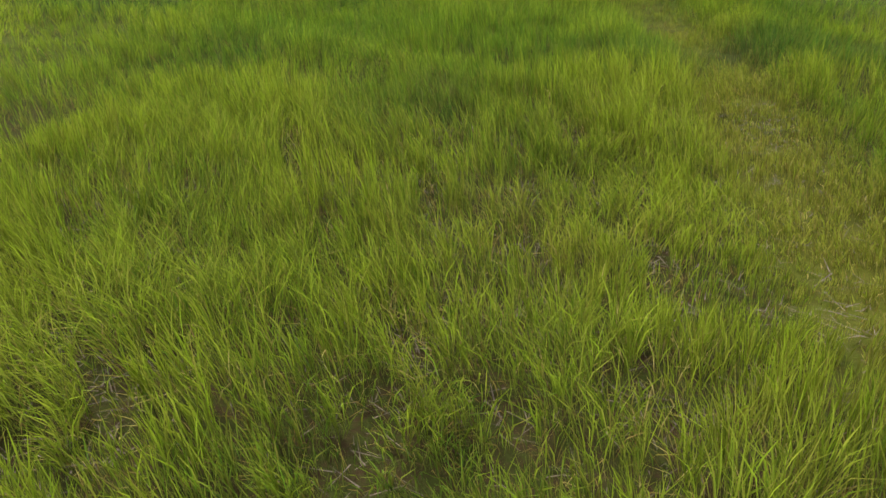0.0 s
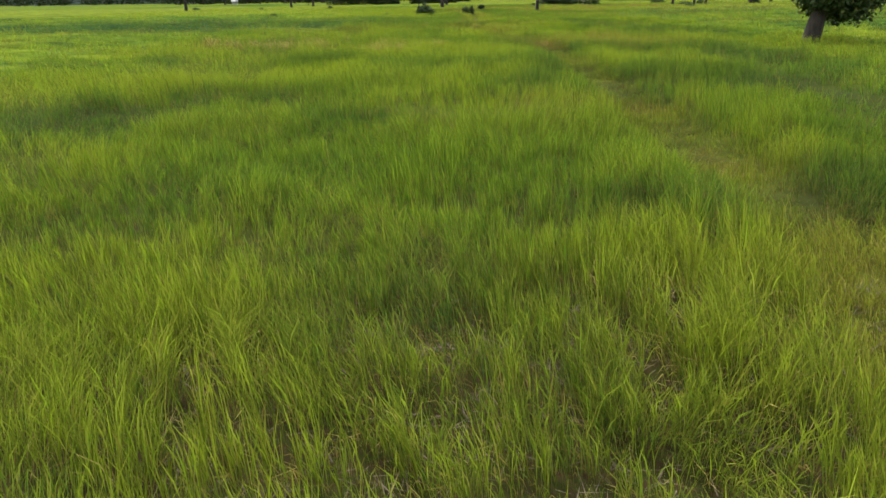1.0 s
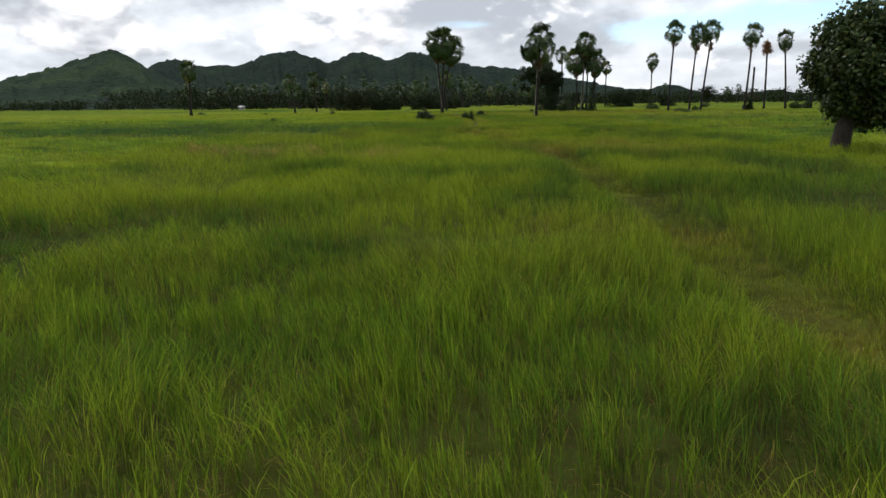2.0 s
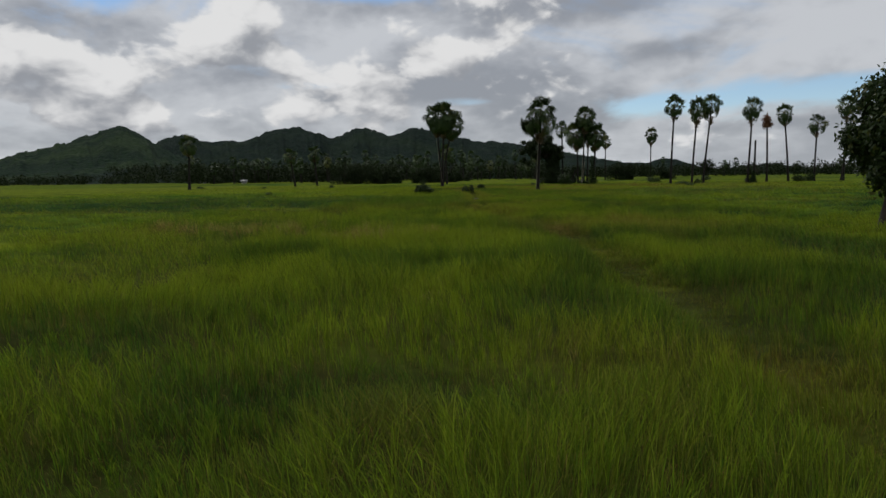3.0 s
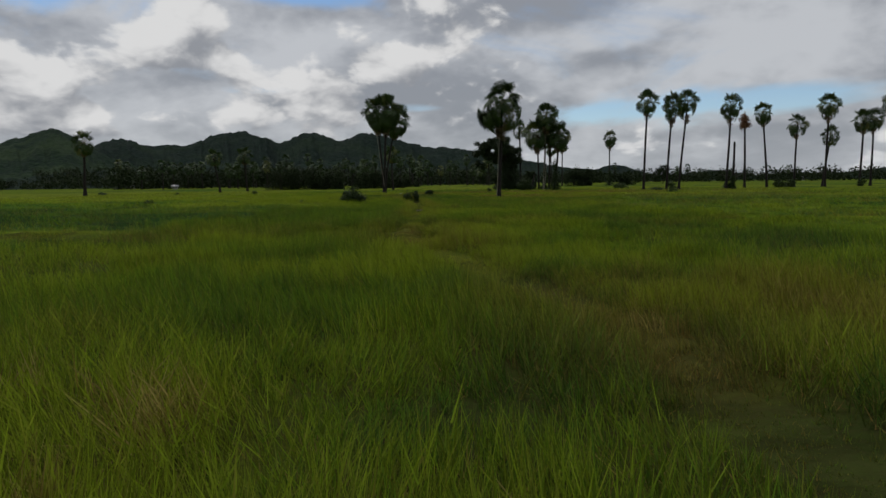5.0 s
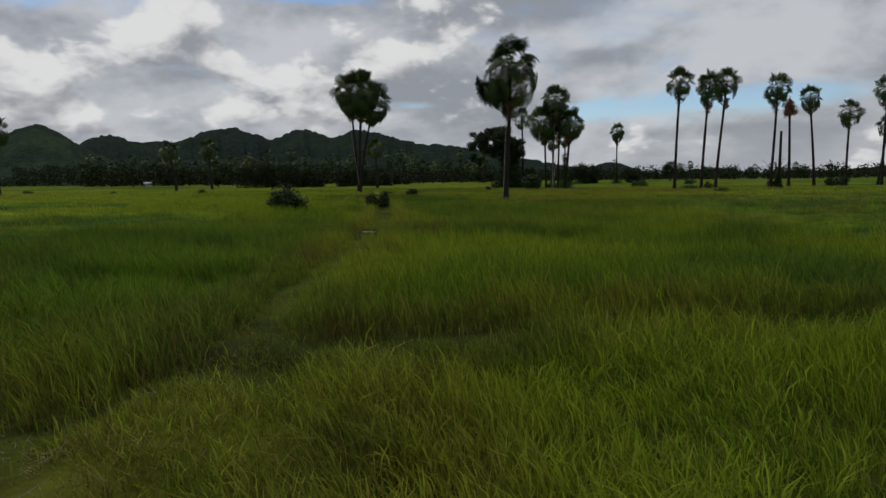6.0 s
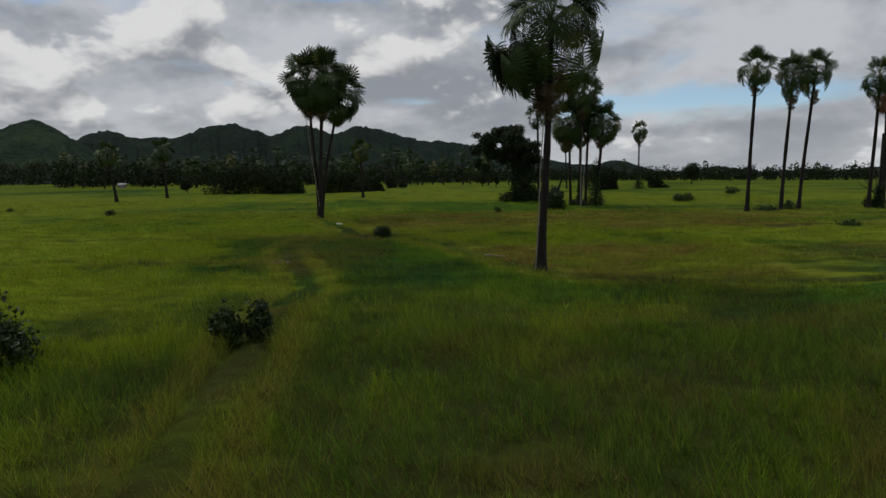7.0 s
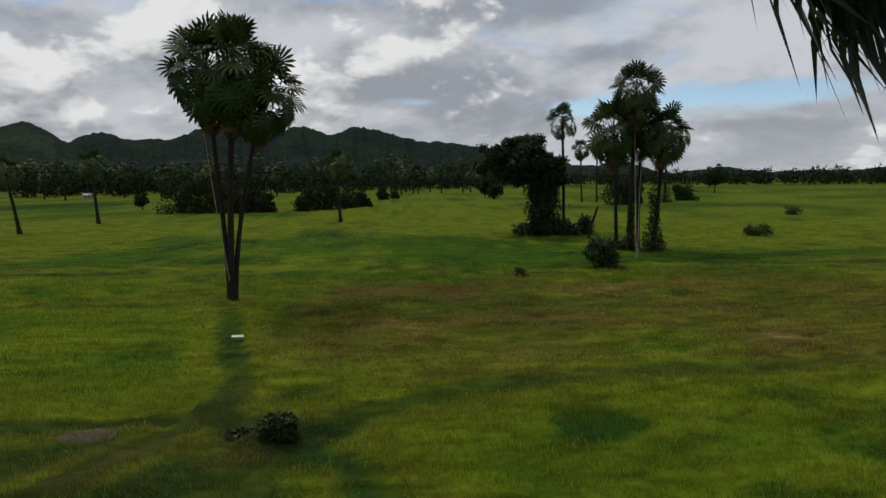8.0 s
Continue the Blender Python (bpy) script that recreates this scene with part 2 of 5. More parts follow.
M_STRAW = plain("dry_straw", (0.26, 0.20, 0.11), (0.42, 0.34, 0.20), 0.8, 5.0)
M_LITTER = plain("old_straw", (0.040, 0.028, 0.016), (0.150, 0.112, 0.066), 0.8, 9.0)
M_EARTH = plain("bare_red_earth", (0.040, 0.028, 0.014), (0.095, 0.066, 0.034), 0.9, 5.0)
M_PALE = plain("pale_grey_board", (0.50, 0.50, 0.48), (0.68, 0.68, 0.66), 0.6, 6.0)
M_WALL = plain("whitewashed_wall", (0.24, 0.24, 0.22), (0.36, 0.36, 0.34), 0.7, 1.0)
M_ROOF = plain("metal_roof", (0.14, 0.14, 0.15), (0.28, 0.28, 0.29), 0.4, 0.8)

# ---- mesh helpers ----


def mesh_of(name, verts, quads=None, tris=None, mat=None, smooth=False):
    """A mesh from arrays of vertices, quads and triangles."""
    verts = np.asarray(verts, dtype=np.float32).reshape(-1, 3)
    quads = np.zeros((0, 4), np.int32) if quads is None or len(quads) == 0 else np.asarray(quads, np.int32).reshape(-1, 4)
    tris = np.zeros((0, 3), np.int32) if tris is None or len(tris) == 0 else np.asarray(tris, np.int32).reshape(-1, 3)
    me = bpy.data.meshes.new(name)
    me.vertices.add(len(verts))
    me.vertices.foreach_set("co", verts.ravel())
    nq, nt = len(quads), len(tris)
    me.loops.add(nq * 4 + nt * 3)
    me.loops.foreach_set("vertex_index", np.concatenate([quads.ravel(), tris.ravel()]).astype(np.int32))
    me.polygons.add(nq + nt)
    starts = np.concatenate([np.arange(nq) * 4, nq * 4 + np.arange(nt) * 3]).astype(np.int32)
    me.polygons.foreach_set("loop_start", starts)
    if smooth:
        me.polygons.foreach_set("use_smooth", np.ones(nq + nt, dtype=bool))
    if mat:
        me.materials.append(mat)
    me.update(calc_edges=True)
    return me


def child(name, me, parent, m=None, label=""):
    ob = new(name, me)
    ob.parent = parent
    if m is not None:
        ob.matrix_basis = m
    return tagged(ob, label)


def base_empty(name, x, y, z, label, category, group=""):
    ob = new(name)
    ob.matrix_basis = Matrix.Translation((x, y, z))
    return tagged(ob, label, category, group)


class Bag:
    """Collects vertices and faces of one mesh."""

    def __init__(self):
        self.v, self.q, self.t, self.n = [], [], [], 0

    def add(self, verts, quads=(), tris=()):
        verts = np.asarray(verts, dtype=np.float64).reshape(-1, 3)
        self.v.append(verts)
        if len(quads):
            self.q.append(np.asarray(quads) + self.n)
        if len(tris):
            self.t.append(np.asarray(tris) + self.n)
        self.n += len(verts)

    def tube(self, pts, radii, sides=8):
        pts = np.asarray(pts, float)
        rings = []
        for i, p in enumerate(pts):
            a = pts[min(i + 1, len(pts) - 1)] - pts[max(i - 1, 0)]
            a = a / (np.linalg.norm(a) + 1e-9)
            u = np.cross(a, (0.0, 1.0, 0.0) if abs(a[1]) < 0.9 else (1.0, 0.0, 0.0))
            u /= np.linalg.norm(u)
            w = np.cross(a, u)
            ang = np.linspace(0, 2 * math.pi, sides, endpoint=False)
            rings.append(p + radii[i] * (np.cos(ang)[:, None] * u + np.sin(ang)[:, None] * w))
        v = np.concatenate(rings)
        q = []
        for i in range(len(pts) - 1):
            for s in range(sides):
                s2 = (s + 1) % sides
                q.append((i * sides + s, i * sides + s2, (i + 1) * sides + s2, (i + 1) * sides + s))
        self.add(v, q)
        k = (len(pts) - 1) * sides
        self.add(rings[-1], tris=[(0, s, s + 1) for s in range(1, sides - 1)])

    def mesh(self, name, mat, smooth=False):
        return mesh_of(name, np.concatenate(self.v), np.concatenate(self.q) if self.q else None,
                       np.concatenate(self.t) if self.t else None, mat, smooth)


# ---- value noise on arrays ----


def _hash(ix, iy, s):
    h = (ix.astype(np.int64) * 374761393 + iy.astype(np.int64) * 668265263 + s * 974711) & 0x7FFFFFFF
    h = ((h ^ (h >> 13)) * 1274126177) & 0x7FFFFFFF
    return ((h ^ (h >> 16)) & 0xFFFF) / 65535.0


def vnoise(x, y, size, s=0):
    x, y = np.asarray(x, float) / size, np.asarray(y, float) / size
    ix, iy = np.floor(x), np.floor(y)
    fx, fy = x - ix, y - iy
    fx, fy = fx * fx * (3 - 2 * fx), fy * fy * (3 - 2 * fy)
    a, b = _hash(ix, iy, s), _hash(ix + 1, iy, s)
    c, d = _hash(ix, iy + 1, s), _hash(ix + 1, iy + 1, s)
    return (a * (1 - fx) + b * fx) * (1 - fy) + (c * (1 - fx) + d * fx) * fy


def fbm(x, y, size, s=0, octaves=4):
    out, amp, tot = 0.0, 1.0, 0.0
    for o in range(octaves):
        out = out + amp * vnoise(x, y, size / 2 ** o, s + 17 * o)
        tot += amp
        amp *= 0.55
    return out / tot


def sstep(a, b, v):
    t = np.clip((np.asarray(v, float) - a) / (b - a), 0, 1)
    return t * t * (3 - 2 * t)

# ---- the land: bunds, tracks, ground sheet ----
BUNDS = [
    # field track worn through the grass
    ([(2.9, -3), (3.3, 3), (3.7, 5.8), (4.35, 9.5), (4.4, 13), (4.7, 18.6), (5.2, 27), (5.3, 33), (5.4, 40), (4.2, 46), (2.7, 56.5)], 0.75, 0.05, "track"),
    ([(2.5, 56.0), (2.95, 58.2), (3.05, 60.0), (2.95, 62.2), (3.05, 65.4), (3.5, 69.4), (3.8, 76.7), (4.4, 82), (4.4, 95.6), (4.1, 102), (4.8, 108), (3.7, 112.7), (1.9, 120.6), (2.0, 126), (5.0, 131.5)], 0.48, 0.24, "bund"),
    ([(5.0, 131.5), (4.8, 136), (3.2, 142), (1.6, 148.6), (0.3, 153)], 0.65, 0.24, "bund"),
    ([(-60, 56.4), (-8, 57.8), (0, 57.9), (3.0, 58.0)], 0.95, 0.18, "bund"),
    ([(3.0, 60.6), (4.2, 61.0), (6.1, 61.3), (11.6, 61.5), (30, 62.6), (70, 66)], 0.55, 0.14, "bund"),
    ([(-60, 80), (-10, 79.2), (1.7, 78.6), (4.2, 78)], 0.35, 0.18, "bund"),
    ([(4.4, 79.5), (10, 79.5), (17, 80.4), (60, 84)], 0.30, 0.12, "bund"),
    ([(6.6, 128.9), (9.9, 127), (12.9, 118.1), (14.9, 112.2), (16.4, 109.3), (20, 108), (60, 106)], 0.62, 0.24, "bund"),
    ([(5.0, 131.2), (7.2, 129.6), (9.0, 129.9), (10.2, 131.4), (14.7, 133.5), (19.3, 134.9), (24.8, 134.9), (31.6, 135.5), (70, 139)], 0.85, 0.2, "bund"),
    ([(-70, 133), (-1.4, 130.9), (5.0, 131.2)], 0.55, 0.18, "bund"),
    ([(-60, 115), (0.9, 115.9), (2.6, 116.3)], 0.40, 0.18, "bund"),
    ([(-80, 154), (-7.4, 152.3), (0.3, 152)], 0.6, 0.18, "bund"),
    ([(-80, 172), (-20, 167.5), (7.4, 169), (20.2, 161.4), (40.7, 165), (120, 169)], 0.7, 0.2, "bund"),
    ([(2.3, 53.5), (2.5, 56.0), (2.8, 58.2), (3.1, 60.2)], 0.85, 0.06, "bund"),
]


def polyline_distance(x, y, pts):
    best = np.full(np.shape(x), 1e9)
    for (ax, ay), (bx, by) in zip(pts, pts[1:]):
        dx, dy = bx - ax, by - ay
        t = np.clip(((x - ax) * dx + (y - ay) * dy) / (dx * dx + dy * dy), 0, 1)
        best = np.minimum(best, np.hypot(x - ax - t * dx, y - ay - t * dy))
    return best


def land(x, y):
    """Soil height without crop, closeness (0..1) to a bund, to the track and to a crop edge."""
    x, y = np.asarray(x, float), np.asarray(y, float)
    z = 0.05 * (fbm(x, y, 6.0, 3) - 0.5)
    bund, track, fringe = np.zeros(x.shape), np.zeros(x.shape), np.zeros(x.shape)
    wob = 0.5 * (fbm(x, y, 1.7, 8) - 0.5)
    for pts, wide, high, kind in BUNDS:
        d = polyline_distance(x, y, pts) + wob * wide
        near = np.exp(-(d / wide) ** 4)
        fringe = np.maximum(fringe, np.exp(-((d - 2.0 * wide) / (0.9 * wide)) ** 2))
        z = z + high * near
        if kind == "track":
            track = np.maximum(track, near)
        else:
            bund = np.maximum(bund, near)
    return z, bund, track, fringe * (1 - bund) * (1 - track)


def side_of_path(x, y):
    """Distance from the line that runs up the middle of the fields."""
    return np.abs(x - (0.2 + 10.5 * sstep(15, 120, y)))


def canopy(x, y):
    """1 where the sheet stands for the closed crop, 0 where single plants grow from the soil."""
    s = side_of_path(x, y)
    return np.maximum(sstep(7, 16, s), np.maximum(np.maximum(sstep(84, 118, y), sstep(3, 8, -y)), 0.30 * sstep(6, 12, y)))


def patch(x, y, cx, cy, rx, ry):
    u = (x - cx) / rx + 0.6 * (fbm(x, y, 7.0, 31) - 0.5)
    v = (y - cy) / ry + 0.6 * (fbm(x, y, 7.0, 47) - 0.5)
    return 1 - sstep(0.75, 1.1, np.hypot(u, v))


def boxed(x, y, x0, x1, y0, y1, soft=0.5):
    return sstep(x0 - soft, x0 + soft, x) * (1 - sstep(x1 - soft, x1 + soft, x)) * sstep(y0 - soft, y0 + soft, y) * (1 - sstep(y1 - soft, y1 + soft, y))


def stand(x, y, bund, track, fringe):
    """Ripe, lush and dry share of the crop, and its height factor."""
    big, mid, small = fbm(x, y, 26.0, 101), fbm(x, y, 6.0, 203, 3), fbm(x, y, 1.2, 307, 3)
    far = fbm(x * 0.35, y * 1.4, 30.0, 409, 3)
    ripe = 0.28 + 1.0 * (big - 0.5) + 1.3 * (mid - 0.5) + 0.6 * (small - 0.5) + 0.25 * fringe
    lush = 0.34 - 1.0 * (big - 0.5) + 1.5 * (fbm(x, y, 4.0, 505, 3) - 0.5) + 0.4 * (fbm(x, y, 0.9, 71, 2) - 0.5)
    dry = 0.06 + 1.0 * np.clip(fbm(x, y, 2.2, 606, 4) - 0.58, 0, 1)
    # swells of the stand: taller; lit heads and shaded hollows painted into the tone
    swell = sstep(0.36, 0.64, 0.6 * fbm(x * 0.8, y, 1.5, 215, 2) + 0.4 * fbm(x, y, 4.5, 217, 2))
    rank = sstep(0.49, 0.62, fbm(x * 0.8, y, 3.4, 219, 3))
    ripe = ripe + 0.26 * (swell - 0.5) - 0.42 * (rank - 0.4)
    lush = lush - 0.22 * (swell - 0.5) + 0.60 * (rank - 0.42) * (1 - 0.5 * sstep(95, 110, y))
    # farther fields toned riper, sunlight beyond the cloud shade put into the colour
    beyond = sstep(110, 170, y)
    ripe = ripe + beyond * (0.42 + 2.2 * (far - 0.5))
    lush = lush - 0.35 * beyond - 0.6 * beyond * (far - 0.5)
    lush_paddy = boxed(x, y, -60, 2.6, 60.0, 78.0) + boxed(x, y, 3.0, 60, 66, 78.0) * 0.2
    lush = lush + 0.55 * lush_paddy + 0.3 * boxed(x, y, -1, 7, 117, 130)
    ripe = ripe - 0.55 * lush_paddy + 0.15 * boxed(x, y, 3.9, 12, 55.5, 60.4) + 0.45 * boxed(x, y, -90, 1.5, 118, 129)
    ripe = ripe + 0.6 * patch(x, y, 22, 114, 5, 6) + 0.8 * patch(x, y, -4, 34, 5, 4) + 0.35 * boxed(x, y, -90, -2, 133, 150)
    # the fields round the palms
    vivid, leafy_field = boxed(x, y, 8, 25, 122, 134), boxed(x, y, -60, 4.6, 131.5, 151)
    tawny = boxed(x, y, 5.5, 70, 135.5, 161, 1.5)
    rough_corner = boxed(x, y, -2, 8, 112, 130, 1.0)
    keep = 1 - 0.7 * np.maximum(vivid, leafy_field)
    ripe = ripe * keep + 0.7 * (0.42 * vivid + 0.62 * leafy_field)
    lush = lush * keep + 0.7 * (0.14 * vivid + 0.02 * leafy_field) - 0.35 * tawny + 0.25 * rough_corner
    ripe = ripe + 1.1 * vivid * sstep(129.5, 131.5, y) + 0.25 * tawny
    ripe = ripe + leafy_field * (0.75 * (1 - sstep(133.0, 135.5, y + 2 * (mid - 0.5))) + 0.9 * boxed(x, y, 1.0, 4.6, 130, 147) * fringe)
    ripe = ripe - 0.14 * boxed(x, y, 4, 60, 60, 80, 3.0) + 0.12 * boxed(x, y, 3.6, 30, 54, 61, 0.4) + 0.5 * patch(x, y, 4.6, 58.5, 1.6, 1.8)
    lush = lush + 0.05 * boxed(x, y, 3.6, 30, 54, 61, 0.4) - 0.15 * boxed(x, y, 4, 60, 80, 104, 3.0)
    dry = dry + boxed(x, y, 4, 60, 80, 104, 3.0) * np.clip(1.2 * (fbm(x, y, 2.0, 741, 3) - 0.45), 0, 0.35)
    east_edge = 14.7 - 0.33 * (y - 112)
    mound = boxed(x, y, 3.4, 40, 104, 130) * (1 - sstep(-0.4, 0.4, x - east_edge)) * (1 - rough_corner)
    golden = boxed(x, y, 8, 60, 108.5, 122, 1.0) * sstep(-0.4, 0.4, x - east_edge)
    western = boxed(x, y, -60, 1.6, 94, 131, 1.0)
    ripe = ripe - 0.65 * mound + 0.45 * golden + 0.30 * western + 0.4 * boxed(x, y, 25, 50, 124, 134, 1.0)
    lush = lush + 0.20 * mound - 0.40 * golden - 0.30 * western
    dry = dry + golden * np.clip(1.4 * (fbm(x, y, 3.0, 735, 3) - 0.45), 0, 0.3) + tawny * np.clip(0.04 + 1.5 * (fbm(x, y, 5.0, 733, 3) - 0.44), 0, 0.5)
    brown = 0.55 * patch(x, y, 36, 150, 18, 11) + 0.45 * patch(x, y, 13, 148, 10, 13) + 0.45 * patch(x, y, 8.5, 40, 6, 5) + 0.4 * patch(x, y, 20, 118, 6, 4)
    dry = dry + brown * (0.35 + 0.6 * mid) + 0.28 * track + 0.22 * bund
    ripe, dry = ripe + 0.14 * (1 - sstep(6, 14, y)), dry + 0.07 * (1 - sstep(6, 14, y))
    # far bunds toned darker: shade below the taller rice painted into their grass
    lush = lush + bund * (0.05 + 0.40 * sstep(95, 110, y)) + 0.24 * (1 - sstep(6, 12, y)) * sstep(0.38, 0.6, mid)
    ripe = ripe + 0.20 * track * (1 - sstep(12, 18, y)) - bund * (0.05 + 0.25 * sstep(95, 110, y)) + 0.28 * sstep(8, 16, y) * (1 - sstep(45, 60, y)) + sstep(80, 110, y) * (1.7 * (fbm(x, y, 13.0, 821, 3) - 0.5) + 0.95 * fringe)
    lush = lush - 0.6 * fringe * sstep(80, 100, y)
    h = 1.0 - 0.80 * bund - 0.70 * track + 0.12 * fringe - 0.25 * np.clip(brown, 0, 1) + 1.15 * (fbm(x, y, 2.4, 210, 3) - 0.5) + 0.55 * (small - 0.5) + 0.50 * (swell - 0.5)
    h = h * (1 - 0.20 * (1 - sstep(5, 10, y))) * (1 + 0.18 * lush_paddy + 0.30 * vivid) * (1 - 0.22 * boxed(x, y, 3.2, 60, 50, 60.9)) * (1 + 0.28 * sstep(14, 26, y))
    # straw-pale heads that stand out of the green
    ears = sstep(0.50, 0.62, fbm(x, y, 0.55, 931, 2)) * np.maximum(np.maximum(patch(x, y, -2.2, 35.5, 3.2, 2.2), patch(x, y, -8.5, 40, 4.5, 2.6)), 0.8 * patch(x, y, 6.0, 39.4, 0.7, 0.6))
    ripe, lush, dry, h = ripe + 1.2 * ears, lush - 1.2 * ears, dry + 0.9 * ears, h + 0.35 * ears
    fresh = np.clip(np.maximum(np.maximum(vivid, leafy_field), np.maximum(western, mound)), 0, 1)
    dry = dry * (1 - 0.8 * fresh)
    ripe = ripe + 0.25 * vivid - 0.3 * vivid * rank + 0.15 * leafy_field
    lush = lush + 0.17 * (1 - sstep(8, 13, y)) - 0.14 * boxed(x, y, 4, 60, 80, 106, 3.0) - 0.22 * boxed(x, y, 3.6, 30, 66, 79, 1.5) + vivid * (0.42 * rank - 0.12) + 0.45 * rough_corner
    ripe = ripe - 0.35 * rough_corner + 0.35 * vivid * sstep(0.5, 1.0, swell) * (1 - rank) - 0.36 * boxed(x, y, 6.5, 40, 54, 61, 0.9) + 0.3 * boxed(x, y, 3.1, 6.0, 54, 61, 0.5) + 0.30 * boxed(x, y, -12, 3, 21, 32, 2.0) + 0.40 * boxed(x, y, 3.6, 30, 66, 79, 1.5) - 0.22 * golden
    dry = dry + 0.07 * (1 - sstep(6, 12, y)) + 0.05 * tawny + 0.14 * golden + 0.18 * rough_corner * (1 - rank)
    # far paddies keep their own colours apart
    apart = 1 + 0.6 * sstep(85, 105, y)
    ripe, lush = 0.36 + (ripe - 0.36) * apart, 0.20 + (lush - 0.20) * apart
    ripe = np.clip(ripe, 0, 1.2) * (1 - 0.7 * np.clip(lush, 0, 1))
    return np.clip(np.stack([ripe, lush, dry], -1), 0, 1), np.clip(h, 0.12, 1.6)


CROP = 0.50   # height of the rice


def sheet_z(x, y):
    z, bund, track, fringe = land(x, y)
    tone, h = stand(x, y, bund, track, fringe)
    return z + canopy(x, y) * CROP * 0.52 * h, tone, bund, track, h


def spread(lo, hi, step, end, grow):
    mid_part = list(np.arange(lo, hi, step))
    up, s = [hi], step
    while up[-1] < end:
        s *= grow
        up.append(up[-1] + s)
    down, s = [lo], step
    while down[-1] > -end:
        s *= grow
        down.append(down[-1] - s)
    return np.array(down[:0:-1] + mid_part + up)


def set_colour(me, name, values, kind="FLOAT_COLOR"):
    at = me.attributes.new(name, kind, "POINT")
    if kind == "FLOAT":
        at.data.foreach_set("value", values.astype(np.float32).ravel())
    else:
        full = np.concatenate([values, np.ones((len(values), 1))], 1).astype(np.float32)
        at.data.foreach_set("color", full.ravel())


def build_ground_sheet():
    xs, ys = spread(-12, 34, 0.46, 4200, 1.16), spread(-2, 156, 0.46, 4200, 1.16)
    X, Y = np.meshgrid(xs, ys)
    x, y = X.ravel(), Y.ravel()
    z, tone, bund, track, h = sheet_z(x, y)
    nx, ny = len(xs), len(ys)
    i = np.arange(nx * ny).reshape(ny, nx)
    quads = np.stack([i[:-1, :-1], i[:-1, 1:], i[1:, 1:], i[1:, :-1]], -1).reshape(-1, 4)
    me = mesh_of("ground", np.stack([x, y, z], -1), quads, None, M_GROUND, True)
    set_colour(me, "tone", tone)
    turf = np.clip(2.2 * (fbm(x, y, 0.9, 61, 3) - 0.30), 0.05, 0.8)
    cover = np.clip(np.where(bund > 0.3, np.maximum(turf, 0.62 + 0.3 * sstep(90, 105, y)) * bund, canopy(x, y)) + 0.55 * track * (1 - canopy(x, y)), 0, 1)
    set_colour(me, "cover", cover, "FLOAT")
    ob = new("ground", me)
    tagged(ob, "flat rice paddies in mixed greens with low earth bunds", "ground", "", "structure")


build_ground_sheet()


# ---- the rice: single blades, denser along the strip that is seen close ----
def blades(x, y, z, tone, foot, height, width, lean, label, seed, simple):
    """Narrow bent leaves, widest half way up; foot: how withered their lower half is."""
    n = len(x)
    rng = np.random.default_rng(seed)
    a = rng.uniform(0, 2 * math.pi, n)                   # way the flat side faces
    la = 2.6 + 6.0 * (fbm(x, y, 1.9, 77, 2) - 0.5) + rng.normal(0, 1.25, n)   # way it leans
    wx, wy = np.cos(a) * width * 0.5, np.sin(a) * width * 0.5
    # many leaves spring from part way up the stem
    up = 0.62 * rng.random(n) ** 1.4 * height * (rng.random(n) < 0.75)
    z = z + up
    height = np.maximum(height - 0.85 * up, 0.3 * height)
    lean = np.where(up > 0, lean * 1.5 + 0.06, lean)
    lx, ly = np.cos(la) * lean * height, np.sin(la) * lean * height
    tip = np.stack([x + lx, y + ly, z + height * (1 - 0.40 * lean)], -1)
    if simple:
        v = np.stack([np.stack([x - wx, y - wy, z], -1), np.stack([x + wx, y + wy, z], -1), tip], 1)
        tris = np.arange(n * 3).reshape(-1, 3)
    else:
        mx, my, mz = x + 0.34 * lx, y + 0.34 * ly, z + 0.50 * height
        v = np.stack([np.stack([x, y, z], -1), np.stack([mx - wx, my - wy, mz], -1), np.stack([mx + wx, my + wy, mz], -1), tip], 1)
        i = np.arange(n)[:, None] * 4
        tris = np.concatenate([i + np.array([[0, 2, 1]]), i + np.array([[1, 2, 3]])])
    me = mesh_of("rice", v.reshape(-1, 3), None, tris, M_BLADE)
    # tips ripen first, feet stay dull; lit tips and low shade also painted here
    along = np.array([0.0, 0.0, 1.0]) if simple else np.array([0.0, 0.5, 0.5, 1.0])
    t = tone[:, None, :] + along[None, :, None] * np.array([0.20, -0.20, 0.0]) + (1 - along[None, :, None]) * np.array([-0.15, 0.10, 0.12])
    t = t + (foot[:, None] * (1 - along)[None, :])[..., None] * np.array([-0.2, -0.3, 0.9])
    set_colour(me, "tone", np.clip(t, 0, 1).reshape(-1, 3))
    return tagged(new("rice", me), label, "rice", "", "stuff")


def scatter(rng, x0, x1, y0, y1, per_m2, tuft, spread_r, keep):
    """Points in tufts over a box, kept where keep(x, y) says so."""
    n = int((x1 - x0) * (y1 - y0) * per_m2 / tuft)
    cx, cy = rng.uniform(x0, x1, n), rng.uniform(y0, y1, n)
    ok = rng.random(n) < keep(cx, cy)
    cx, cy = cx[ok], cy[ok]
    x = np.repeat(cx, tuft) + rng.normal(0, spread_r, len(cx) * tuft)
    y = np.repeat(cy, tuft) + rng.normal(0, spread_r, len(cy) * tuft)
    return x, y, np.repeat(rng.random(len(cx)), tuft)


def bare(x, y):
    """Thin spots of the stand, 0 closed to 1 open."""
    return sstep(0.52, 0.64, 0.8 * fbm(x, y, 0.30, 911, 3) + 0.2 * fbm(x, y, 1.9, 913, 2))


